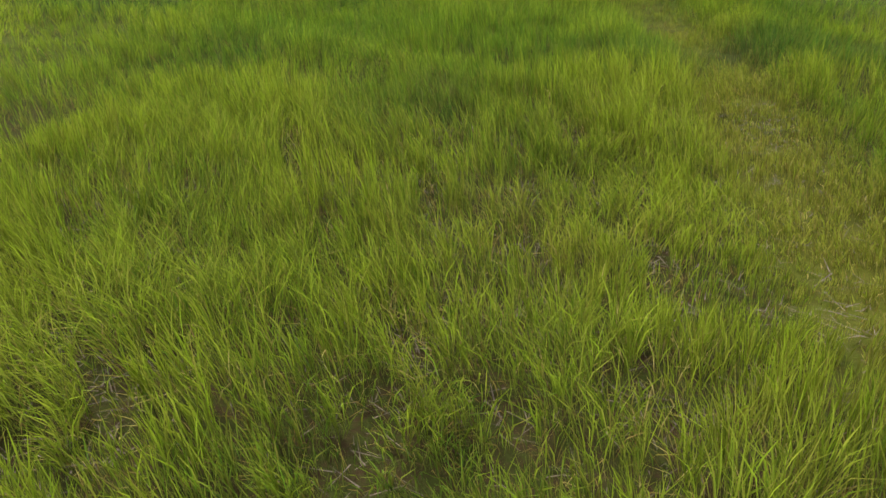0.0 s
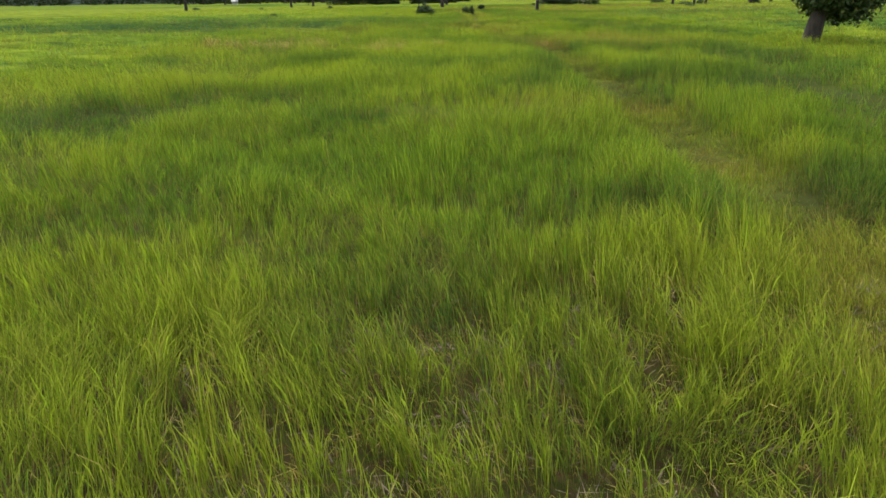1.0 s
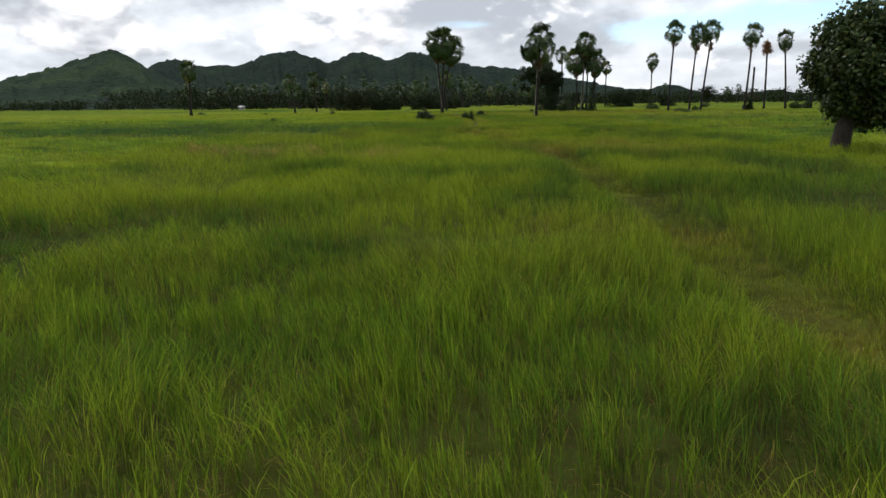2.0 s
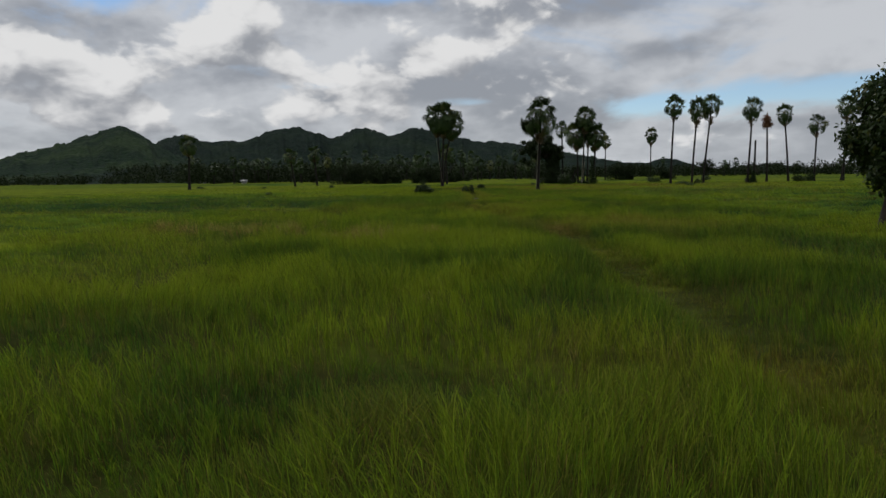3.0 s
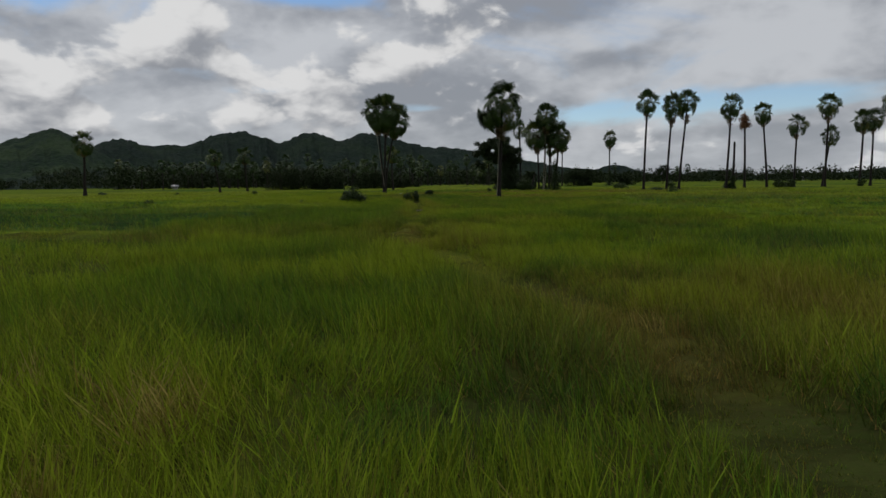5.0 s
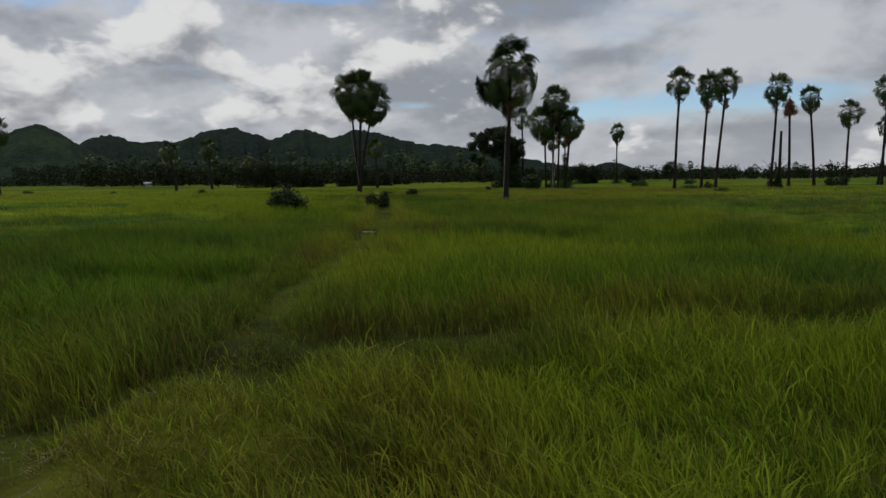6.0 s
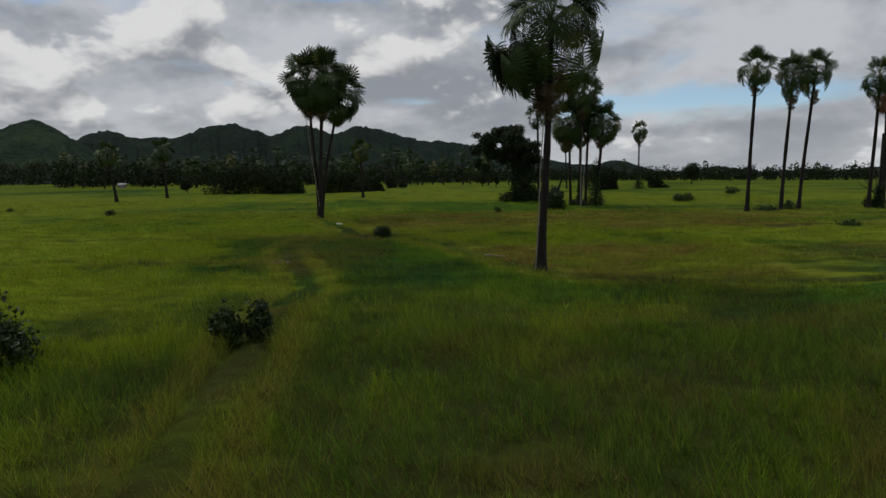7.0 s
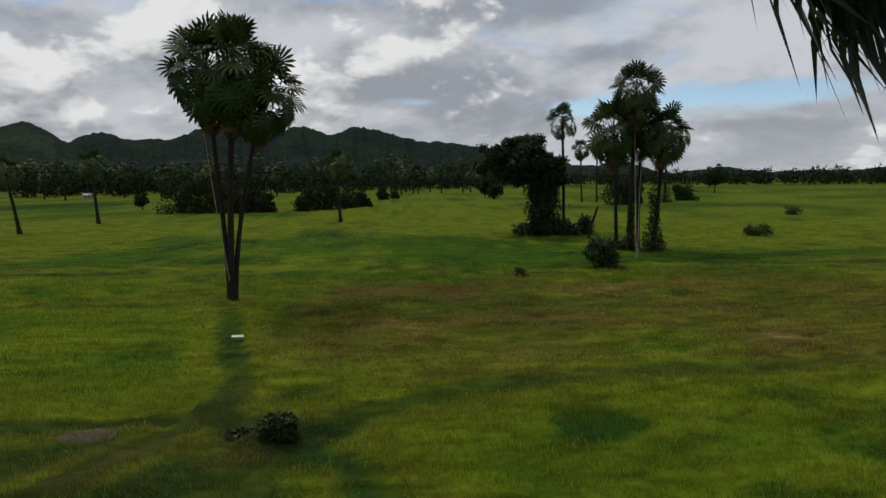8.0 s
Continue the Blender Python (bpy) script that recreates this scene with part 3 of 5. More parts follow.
def grow(label, seed, boxes, tuft, spread_r, width, keep, simple=False, gaps=1.0, lean0=0.06, sway=0.20):
    rng = np.random.default_rng(seed)
    found = [scatter(rng, *b, tuft, spread_r, keep) for b in boxes]
    x, y, tr = (np.concatenate([p[i] for p in found]) for i in range(3))
    z, bund, track, fringe = land(x, y)
    tone, h = stand(x, y, bund, track, fringe)
    c = canopy(x, y)
    z = z + c * CROP * 0.52 * h
    gap = bare(x, y) * gaps * (1 - 0.7 * sstep(7, 11, y))
    ok = (rng.random(len(x)) < 1 - 0.72 * gap) & (rng.random(len(x)) > 0.96 * bund)
    x, y, z, tone, h, tr, gap, c, fringe = x[ok], y[ok], z[ok], tone[ok], h[ok], tr[ok], gap[ok], c[ok], fringe[ok]
    n = len(x)
    height = CROP * h * (0.55 + 0.60 * tr + 0.40 * (rng.random(n) - 0.5)) * (1 - 0.42 * c) * (1 - 0.35 * gap) * (1 - 0.22 * sstep(96, 112, y))
    tone = np.clip(tone + rng.normal(0, 0.17, tone.shape) + (tr[:, None] - 0.5) * np.array([[0.6, -0.7, 0.0]]), 0, 1)
    tone[:, 0] *= 1 - 0.45 * tone[:, 1]
    straw = rng.random(n) < 0.12 + 0.30 * gap
    tone[straw, 2] = np.clip(tone[straw, 2] + 0.7, 0, 1)
    height[straw] *= 0.6
    lodged = np.clip(fbm(x, y, 2.2, 88, 3) - 0.54, 0, 1)
    lean = np.clip(lean0 + sway * rng.random(n) ** 1.5 + 0.12 * sstep(0.45, 0.7, fbm(x, y, 1.1, 89, 2)) + 0.7 * lodged * (1 - 0.7 * sstep(20, 30, y)), 0.02, 0.8)
    lean = np.where(straw, lean + 0.4, lean)
    wid = width * (0.7 + 0.6 * rng.random(n))
    return blades(x, y, z - 0.02, tone, 0.7 * fringe * sstep(45, 56, y), height, wid, lean, label, seed + 500, simple)


def turf(label, seed, lines, per_m2, high, width):
    """Short uneven grass along the bunds."""
    rng = np.random.default_rng(seed)
    xs, ys = [], []
    for pts, wide, _, _ in lines:
        for (ax, ay), (bx, by) in zip(pts, pts[1:]):
            long = math.hypot(bx - ax, by - ay)
            n = int(long * wide * 2.6 * per_m2)
            t, o = rng.random(n), rng.uniform(-1.3, 1.3, n) * wide
            xs.append(ax + (bx - ax) * t - (by - ay) / long * o)
            ys.append(ay + (by - ay) * t + (bx - ax) / long * o)
    x, y = np.concatenate(xs), np.concatenate(ys)
    patchy = fbm(x, y, 0.8, 64, 3)
    ok = (np.abs(x - 6) < 36) & (y < 172) & (rng.random(len(x)) < sstep(0.30, 0.50, patchy))
    x, y, patchy = x[ok], y[ok], patchy[ok]
    z, tone, bund, track, h = sheet_z(x, y)
    n = len(x)
    height = high * (0.35 + 0.9 * rng.random(n)) * (0.4 + 1.8 * sstep(0.48, 0.66, patchy))
    tone = np.clip(tone + rng.normal(0, 0.2, tone.shape) + np.array([[0.05, 0.10, 0.02]]), 0, 1)
    lean = rng.uniform(0.1, 0.7, n)
    ob = blades(x, y, z - 0.01, tone, np.full(n, 0.15), height, width * (0.7 + 0.6 * rng.random(n)), lean, label, seed + 500, True)
    ob.name = "grass"
    return tagged(ob, label, "grass", "", "stuff")


everywhere = lambda x, y: np.ones(len(x))
grow("tall green and yellowing rice plants in the near paddy", 11,
     [(-4.5, 5.5, 0.3, 9, 1650), (-6, 8, 9, 17, 950), (-9, -6, 9, 24, 300), (8, 10, 9, 24, 300), (-6, 8, 17, 24, 520), (-9, -4.5, 3, 9, 560), (5.5, 9, 3, 9, 560)], 14, 0.030, 0.0078, everywhere, False, 1.0, 0.03, 0.20)
grow("dense green rice plants along the middle paddies", 12,
     [(-2, 13, 56, 68, 1000), (-8, -2, 56, 68, 330), (13, 20, 56, 68, 330)],
     10, 0.050, 0.0125, everywhere, False, 0.5, 0.08, 0.38)
grow("close green rice with pale heads in the middle paddies", 18,
     [(-6, 10, 24, 34, 760), (-5, 11, 34, 56, 470), (-6, 18, 68, 80, 480), (-4, 20, 80, 100, 240)], 11, 0.045, 0.0140, everywhere, True, 0.5, 0.08, 0.34)
grow("green rice with yellow ears further out", 13,
     [(-30, 34, 5, 97, 26), (-15, -6, 14, 56, 130), (11, 20, 14, 56, 130), (-14, 26, 97, 114, 150), (-8, 30, 114, 136, 230), (-30, -8, 114, 137, 50), (30, 44, 114, 137, 50)], 7, 0.085, 0.017,
     lambda x, y: np.where((side_of_path(x, y) > 7) | (y > 97), 1.0, 0.0) * np.exp(-np.clip(side_of_path(x, y) - 18, 0, 99) / 16), True, 0.3, 0.1, 0.4)
grow("far rice paddies, pale green and ochre", 14,
     [(-60, 80, 30, 210, 8.0), (-24, 46, 136, 164, 55)], 4, 0.16, 0.040, lambda x, y: np.where((side_of_path(x, y) > 18) | (y > 130), 1.0, 0.0), True, 0.0, 0.2, 0.4)


def litter(label, seed, x0, x1, y0, y1, n):
    """Dry broken stalks lying about between the plants."""
    rng = np.random.default_rng(seed)
    x, y = rng.uniform(x0, x1, n * 3), rng.uniform(y0, y1, n * 3)
    ok = rng.random(n * 3) < 0.15 + 0.85 * bare(x, y)
    x, y = x[ok][:n], y[ok][:n]
    k = len(x)
    z = sheet_z(x, y)[0] + rng.uniform(0.01, 0.10, k)
    a, long, w = rng.uniform(0, 6.283, k), rng.uniform(0.06, 0.28, k), rng.uniform(0.002, 0.006, k)
    dx, dy, dz = np.cos(a) * long, np.sin(a) * long, rng.normal(0, 0.12, k) * long
    v = np.stack([np.stack([x + dy / long * w, y - dx / long * w, z], -1), np.stack([x - dy / long * w, y + dx / long * w, z], -1),
                  np.stack([x + dx, y + dy, z + dz + 0.01], -1)], 1)
    ob = new("straw_litter", mesh_of("straw_litter", v.reshape(-1, 3), None, np.arange(k * 3).reshape(-1, 3), M_LITTER))
    return tagged(ob, label, "straw", "", "stuff")


litter("pale dry straw lying between the rice plants", 31, -4, 5, 0.3, 8, 4200)
litter("dry straw and stalks on the bare bund", 32, 0.5, 3.6, 56, 60.5, 500)
turf("short trodden grass on the field track", 17, BUNDS[:1], 360, 0.07, 0.011)
turf("short uneven grass on the earth bunds", 15, BUNDS[1:2] + BUNDS[3:5] + BUNDS[-1:], 520, 0.075, 0.014)
turf("rank grass along the farther bunds", 16, BUNDS[2:3] + BUNDS[5:-1], 75, 0.11, 0.03)


# ---- the hills ----
def hill_range(name, peaks, d0, d1, a0, a1, seed, label, low=0.0, n_a=620, n_d=64, steep=1.7, mat=None):
    """A wooded range seen from the fields. peaks: azimuth, elevation, half-width, all in degrees."""
    rng = np.random.default_rng(seed)
    az, s = np.meshgrid(np.linspace(a0, a1, n_a), np.linspace(0, 1, n_d))
    dist = d0 + (d1 - d0) * s
    ridge = 0.62
    wob = 1.6 * (fbm(az * 8 + seed * 50, s * 60, 14.0, seed, 4) - 0.5) * (1 - s)
    prof = np.zeros(az.shape)
    for pa, pe, pw in peaks:
        prof = prof + (pe * np.exp(-np.abs((az + wob - pa) / pw) ** steep)) ** 4
    prof = prof ** 0.25
    ends = sstep(a0, a0 + 3.0, az) * (1 - sstep(a1 - 3.0, a1, az))
    rise = np.where(s < ridge, sstep(-0.15, ridge, s) ** 1.3, 1 - 0.8 * sstep(ridge, 1.25, s))
    dr = d0 + (d1 - d0) * ridge
    spur = fbm(az * 30 + seed * 97, s * 30, 34.0, seed + 3, 5) - 0.5
    z = (np.tan(np.radians(prof)) * dr + low) * ends * rise * (1 + 0.75 * spur * (1 - sstep(0.25, ridge, s)) * sstep(0.0, 0.2, s))
    X, Y = 6.2 + dist * np.sin(np.radians(az)), 66.7 + dist * np.cos(np.radians(az))
    z = z + (11.0 * (fbm(X, Y, 34.0, seed + 9, 3) - 0.5) + 5.0 * sstep(0.62, 0.8, vnoise(X, Y, 16.0, seed + 4))) * np.clip(z / 30.0, 0, 1)
    z = np.where(s <= 0.0, -3.0, z)
    i = np.arange(n_a * n_d).reshape(n_d, n_a)
    quads = np.stack([i[:-1, :-1], i[:-1, 1:], i[1:, 1:], i[1:, :-1]], -1).reshape(-1, 4)
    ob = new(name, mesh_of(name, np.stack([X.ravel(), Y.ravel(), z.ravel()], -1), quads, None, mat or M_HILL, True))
    return tagged(ob, label, "hill", "wooded hills on the skyline", "structure")


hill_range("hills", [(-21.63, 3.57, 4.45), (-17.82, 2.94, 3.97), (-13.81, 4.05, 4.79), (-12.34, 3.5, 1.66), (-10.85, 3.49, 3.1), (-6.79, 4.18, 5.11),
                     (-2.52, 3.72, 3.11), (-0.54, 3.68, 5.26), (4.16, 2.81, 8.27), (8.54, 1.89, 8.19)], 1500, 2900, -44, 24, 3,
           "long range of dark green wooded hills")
hill_range("hills", [(-26.05, 3.74, 3.76), (-27.38, 3.33, 7.73), (-32.77, 1.84, 2.47)], 1100, 2300, -46, -13, 8, "rounded scrub hill with sunlight painted into its green", 0, 320, 56, 1.7, M_SUNLIT_SCRUB)
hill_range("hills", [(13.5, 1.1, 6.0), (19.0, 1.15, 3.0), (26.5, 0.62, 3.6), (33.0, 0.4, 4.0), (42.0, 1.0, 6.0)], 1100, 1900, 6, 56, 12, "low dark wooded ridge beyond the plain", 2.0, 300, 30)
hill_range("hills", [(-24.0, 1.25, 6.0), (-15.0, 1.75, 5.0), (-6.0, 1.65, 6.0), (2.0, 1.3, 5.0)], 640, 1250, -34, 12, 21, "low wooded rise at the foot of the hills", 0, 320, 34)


# ---- palms ----
def fan_leaf(name, mat, segs, stalk, radius, open_deg, droop, seed, tip=0.45, nod=20.0, arch=0.10):
    """A fan leaf along +x: stalk, pleated fan, and free pointed tips that hang a little."""
    rng = np.random.default_rng(seed)
    bag, stem = Bag(), Bag()
    bend = np.linspace(0, 1, 5)
    pts = np.stack([bend * stalk, np.zeros(5), -arch * stalk * bend ** 2], -1)
    stem.tube(pts, [0.040, 0.028, 0.023, 0.019, 0.015], 4)
    hub = pts[-1]
    cn, sn = math.cos(radians(nod)), math.sin(radians(nod))
    half = radians(open_deg / 2)
    edges = np.linspace(-half, half, segs + 1)
    r1 = radius * (1 - tip)
    for k in range(segs):
        a0, a1 = edges[k], edges[k + 1]
        am = 0.5 * (a0 + a1)
        cup = 0.22 * radius * (1 - np.cos(am))

        def at(a, r, dz=0.0):
            q = r / radius
            px = r * math.cos(a)
            pz = -droop * radius * q * q * (0.5 + 0.5 * abs(am) / half) + cup * q + dz
            return hub + np.array([px * cn + pz * sn, r * math.sin(a), pz * cn - px * sn])
        length = radius * (0.86 + 0.2 * rng.random()) * (1 - 0.22 * (abs(am) / half) ** 2)
        fall = radius * rng.uniform(0.02, 0.22) * (1 + 1.5 * droop)
        gap = 0.10 * (a1 - a0)
        v = [at(a0, 0.05), at(a0 + gap, r1), at(am, r1, 0.035), at(a1 - gap, r1), at(a1, 0.05),
             at(am - 0.28 * (a1 - a0), 0.5 * (r1 + length), -0.25 * fall), at(am + 0.28 * (a1 - a0), 0.5 * (r1 + length), -0.25 * fall),
             at(am + rng.normal(0, 0.02), length, -fall)]
        bag.add(v, [(0, 1, 2, 4), (1, 5, 6, 3)], [(4, 2, 3), (1, 3, 2), (5, 7, 6)])
    return bag.mesh(name, mat), stem.mesh("stalk", M_STALK if mat == M_PALM else mat)


def hang_leaf(kind, pair, parent, m, label=""):
    """A leaf blade with its stalk, set on a palm."""
    child("stalk", pair[1], child(kind, pair[0], parent, m, label))


LEAVES = [fan_leaf("fan_leaf", M_PALM, 15, 1.50, 1.02, 280, d, 40 + i, 0.44, t) for i, (d, t) in enumerate(((0.10, 8), (0.20, 32), (0.30, 62)))]
CLOSE_LEAVES = [fan_leaf("fan_leaf", M_PALM, 28, 1.80, 1.15, 265, d, 60 + i, 0.46, t, 0.16) for i, (d, t) in enumerate(((0.34, 18), (0.46, 50), (0.36, 80)))]
LOW_LEAVES = [fan_leaf("fan_leaf", M_PALM, 32, 1.85, 1.20, 255, d, 60 + i, 0.52, t, 0.16) for i, (d, t) in enumerate(((0.12, 18), (0.28, 52), (0.22, 84)))]
DEAD_LEAVES = [fan_leaf("dead_leaf", M_DEAD, 14, 0.80, 1.05, 130, d, 80 + i, 0.5, 55) for i, d in enumerate((0.25, 0.45))]
CLOSE_DEAD = [fan_leaf("dead_leaf", M_DEAD, 26, 0.9, 1.30, 120, d, 90 + i, 0.6, 60) for i, d in enumerate((0.25, 0.45))]
RUST_LEAVES = [fan_leaf("rust_leaf", M_RUST, 16, 0.55, 1.3, 110, 0.3, 97, 0.5, 10)]


def palm_trunk(height, lean, r0, r1, seed, flare=1.9, bow=0.0):
    """A ringed, slightly crooked stem from z = -0.3, with its swollen foot."""
    rng = np.random.default_rng(seed)
    k = 26
    s = np.linspace(0, 1, k)
    z = -0.3 + s * (height + 0.3)
    curve = s + bow * np.sin(s * math.pi)
    x = lean[0] * curve + 0.05 * np.sin(s * 5 + seed)
    y = lean[1] * curve + 0.05 * np.cos(s * 4 + seed)
    r = r0 + (r1 - r0) * s
    r = r * (1 + (flare - 1) * np.exp(-z / 0.75)) * (1 + 0.05 * rng.standard_normal(k))
    bag = Bag()
    bag.tube(np.stack([x, y, z], -1), r, 12)
    return bag.mesh("trunk", M_PTRUNK, True), Vector((x[-1], y[-1], height))


def palm(x, y, neck, tip, lean=(0, 0), crown_r=2.6, leaves=40, dead=14, seed=1, r=0.19,
         label="tall sugar palm with a round crown of fan leaves", group="sugar palms in the paddies",
         close=False, rust=False, flare=1.9, bow=0.0):
    """A sugar palm. neck: where the hanging leaves end; tip: top of the crown; lean: shift of the crown's centre."""
    rng = np.random.default_rng(seed)
    p = base_empty("sugar_palm", x, y, 0.0, label, "palm tree", group)
    mid = tip - crown_r * 0.95
    me, top = palm_trunk(mid, lean, r * 1.15, r * 0.8, seed, flare, bow)
    child("trunk", me, p)
    kinds, withered = (CLOSE_LEAVES, CLOSE_DEAD) if close else (LEAVES, DEAD_LEAVES)
    if rust:
        kinds = withered = RUST_LEAVES
    span = 2.35 if not close else 3.0
    down = Vector((lean[0] / mid, lean[1] / mid, 1.0))
    leaves = round(leaves * 0.78)
    for i in range(leaves):
        f = (i + 0.5) / leaves
        e = radians(88 - 118 * f ** 0.85 + rng.normal(0, 8))
        a = i * 2.39996 + rng.normal(0, 0.25)
        if close:
            e = radians(88 - 104 * f ** 0.9 + rng.normal(0, 8))
        rise = 0.12 - 0.30 * f
        if rust:
            e, rise = radians(-70 + 16 * f + rng.normal(0, 5)), 0.85 - 0.95 * f
        s = crown_r / span * (0.82 + 0.26 * rng.random())
        m = (Matrix.Translation(top + down * (crown_r * rise)) @ Matrix.Rotation(a, 4, "Z")
             @ Matrix.Rotation(-e, 4, "Y") @ Matrix.Rotation(rng.normal(0, 0.40 if close else 0.80), 4, "X") @ Matrix.Scale(s, 4))
        hang_leaf("leaf", kinds[min(len(kinds) - 1, int(f * len(kinds)))], p, m)
    drop = max(0.2, mid - neck - 1.3)
    for i in range(dead):
        f = (i + rng.random()) / dead
        e = radians(-8 - 52 * f + rng.normal(0, 9))
        a = i * 2.39996 * 1.7 + rng.normal(0, 0.3)
        s = crown_r / 2.6 * (1.0 - 0.38 * f + 0.2 * rng.random())
        m = (Matrix.Translation(top - down * (0.25 + drop * f)) @ Matrix.Rotation(a, 4, "Z")
             @ Matrix.Rotation(-e, 4, "Y") @ Matrix.Rotation(rng.normal(0, 0.4), 4, "X") @ Matrix.Scale(s, 4))
        if f < 0.45 and not rust:
            hang_leaf("leaf", kinds[-1], p, m)
        else:
            hang_leaf("dead_leaf", withered[i % len(withered)], p, m, "withered brown hanging leaf")
    return p


# the palm that the way leads past
near_palm = palm(15.05, 111.7, 7.5, 14.4, (0.42, 0.2), 3.05, 50, 24, 5, 0.17, "tall sugar palm with drooping crown and a climbing pole", close=True, flare=2.4)
for k, z0, turn, tilt, size in ((2, 10.55, 122, 0, 1.40), (2, 10.6, 137, 0, 1.42), (2, 10.75, 108, 0, 1.40), (2, 10.7, 129, 0, 1.35), (2, 10.6, 115, 0, 1.46), (2, 10.95, 130, 3, 1.55), (2, 10.9, 150, 2, 1.45), (1, 10.6, 92, 0, 1.3), (2, 10.3, 195, -6, 1.15)):
    hang_leaf("leaf", LOW_LEAVES[k], near_palm, Matrix.Translation((0.42, 0.2, z0)) @ Matrix.Rotation(radians(turn), 4, "Z") @ Matrix.Rotation(radians(-tilt), 4, "Y") @ Matrix.Scale(size, 4))
# three stems from one foot
palm(0.52, 153.6, 10.9, 17.8, (-0.92, 0.3), 3.1, 48, 34, 7, 0.155, "sugar palm leaning outward from a shared foot", bow=-0.10)
palm(0.62, 153.3, 10.5, 18.1, (0.7, 0.2), 3.2, 50, 38, 8, 0.19, "sugar palm in a clump of three stems", bow=-0.06)
palm(0.72, 153.65, 10.0, 16.2, (2.28, 0.5), 2.9, 44, 34, 9, 0.15, "sugar palm leaning outward from a shared foot", bow=-0.12)
# the row standing against the sky
palm(51.2, 159.2, 13.6, 19.5, (0.6, 0), 2.55, 38, 9, 21, 0.20)
palm(56.6, 161.0, 12.2, 19.4, (0.9, 0), 2.55, 38, 20, 22, 0.20)
palm(59.6, 162.0, 13.0, 20.0, (1.4, 0), 2.65, 40, 18, 23, 0.20, "tall leaning sugar palm with a round crown", bow=-0.05)
palm(70.6, 164.2, 12.8, 19.4, (0.6, 0), 2.6, 38, 16, 24, 0.21)
palm(79.0, 172.4, 12.0, 17.2, (-0.4, 0), 2.6, 36, 0, 25, 0.22, "dead sugar palm with rust-brown folded leaves", rust=True)
palm(85.0, 174.0, 13.2, 18.9, (-1.5, 0), 2.45, 36, 18, 26, 0.21, bow=-0.06)
palm(91.4, 174.4, 10.6, 16.5, (0.4, 0), 2.6, 36, 14, 27, 0.21)
palm(98.0, 173.4, 14.2, 20.6, (0.3, 0), 2.7, 38, 16, 28, 0.21)
palm(98.3, 174.8, 9.0, 13.9, (1.5, 0), 2.4, 32, 8, 29, 0.20, "shorter sugar palm beside a taller one")
palm(106.6, 174.0, 11.8, 17.4, (0.3, 0), 2.8, 40, 20, 30, 0.22)
palm(109.6, 174.6, 11.8, 17.8, (0.1, 0), 2.6, 38, 20, 31, 0.21)
palm(113.3, 174.0, 14.8, 21.4, (0.2, 0), 2.7, 38, 16, 32, 0.21)
# the group with climbers, and the palm behind the broad tree
palm(35.3, 176.0, 12.0, 19.0, (0.4, 0), 2.9, 50, 34, 41, 0.19, "tall sugar palm with a long shaggy crown")
palm(34.6, 177.5, 8.4, 15.6, (-0.6, 0), 3.4, 50, 34, 42, 0.18, "sugar palm with drooping lower fronds")
palm(37.4, 175.2, 8.4, 14.9, (1.0, 0), 3.0, 48, 34, 43, 0.22, "sugar palm whose stem is wrapped in creeper")
palm(36.8, 177.6, 9.0, 16.0, (0.1, 0), 2.8, 44, 28, 48, 0.18, "sugar palm crowded among its neighbours")
palm(34.3, 198.0, 12.4, 17.4, (-0.2, 0), 2.5, 26, 3, 44, 0.20, "slim sugar palm rising behind a broad tree")
palm(87.6, 291.0, 13.8, 21.6, (0, 0), 3.2, 36, 22, 45, 0.26)
palm(71.0, 300.0, 13.0, 19.2, (0, 0), 3.0, 32, 14, 46, 0.24)
palm(67.0, 301.0, 12.0, 18.0, (-0.6, 0), 3.0, 32, 14, 47, 0.24)
# low palms out on the left
palm(-43.6, 213.6, 7.0, 11.6, (-1.3, 0), 2.5, 34, 12, 51, 0.24, "short leaning sugar palm in open paddy", bow=-0.05)
palm(-40.8, 234.2, 8.0, 13.2, (-0.5, 0), 2.9, 36, 12, 52, 0.26, "short sugar palm in open paddy")
palm(2.4, 230.5, 8.0, 13.0, (-0.4, 0), 2.8, 34, 12, 53, 0.24, "short sugar palm in open paddy")
palm(-59.9, 171.6, 8.0, 13.4, (0.2, 0), 2.7, 34, 14, 54, 0.26, "short sugar palm in open paddy")


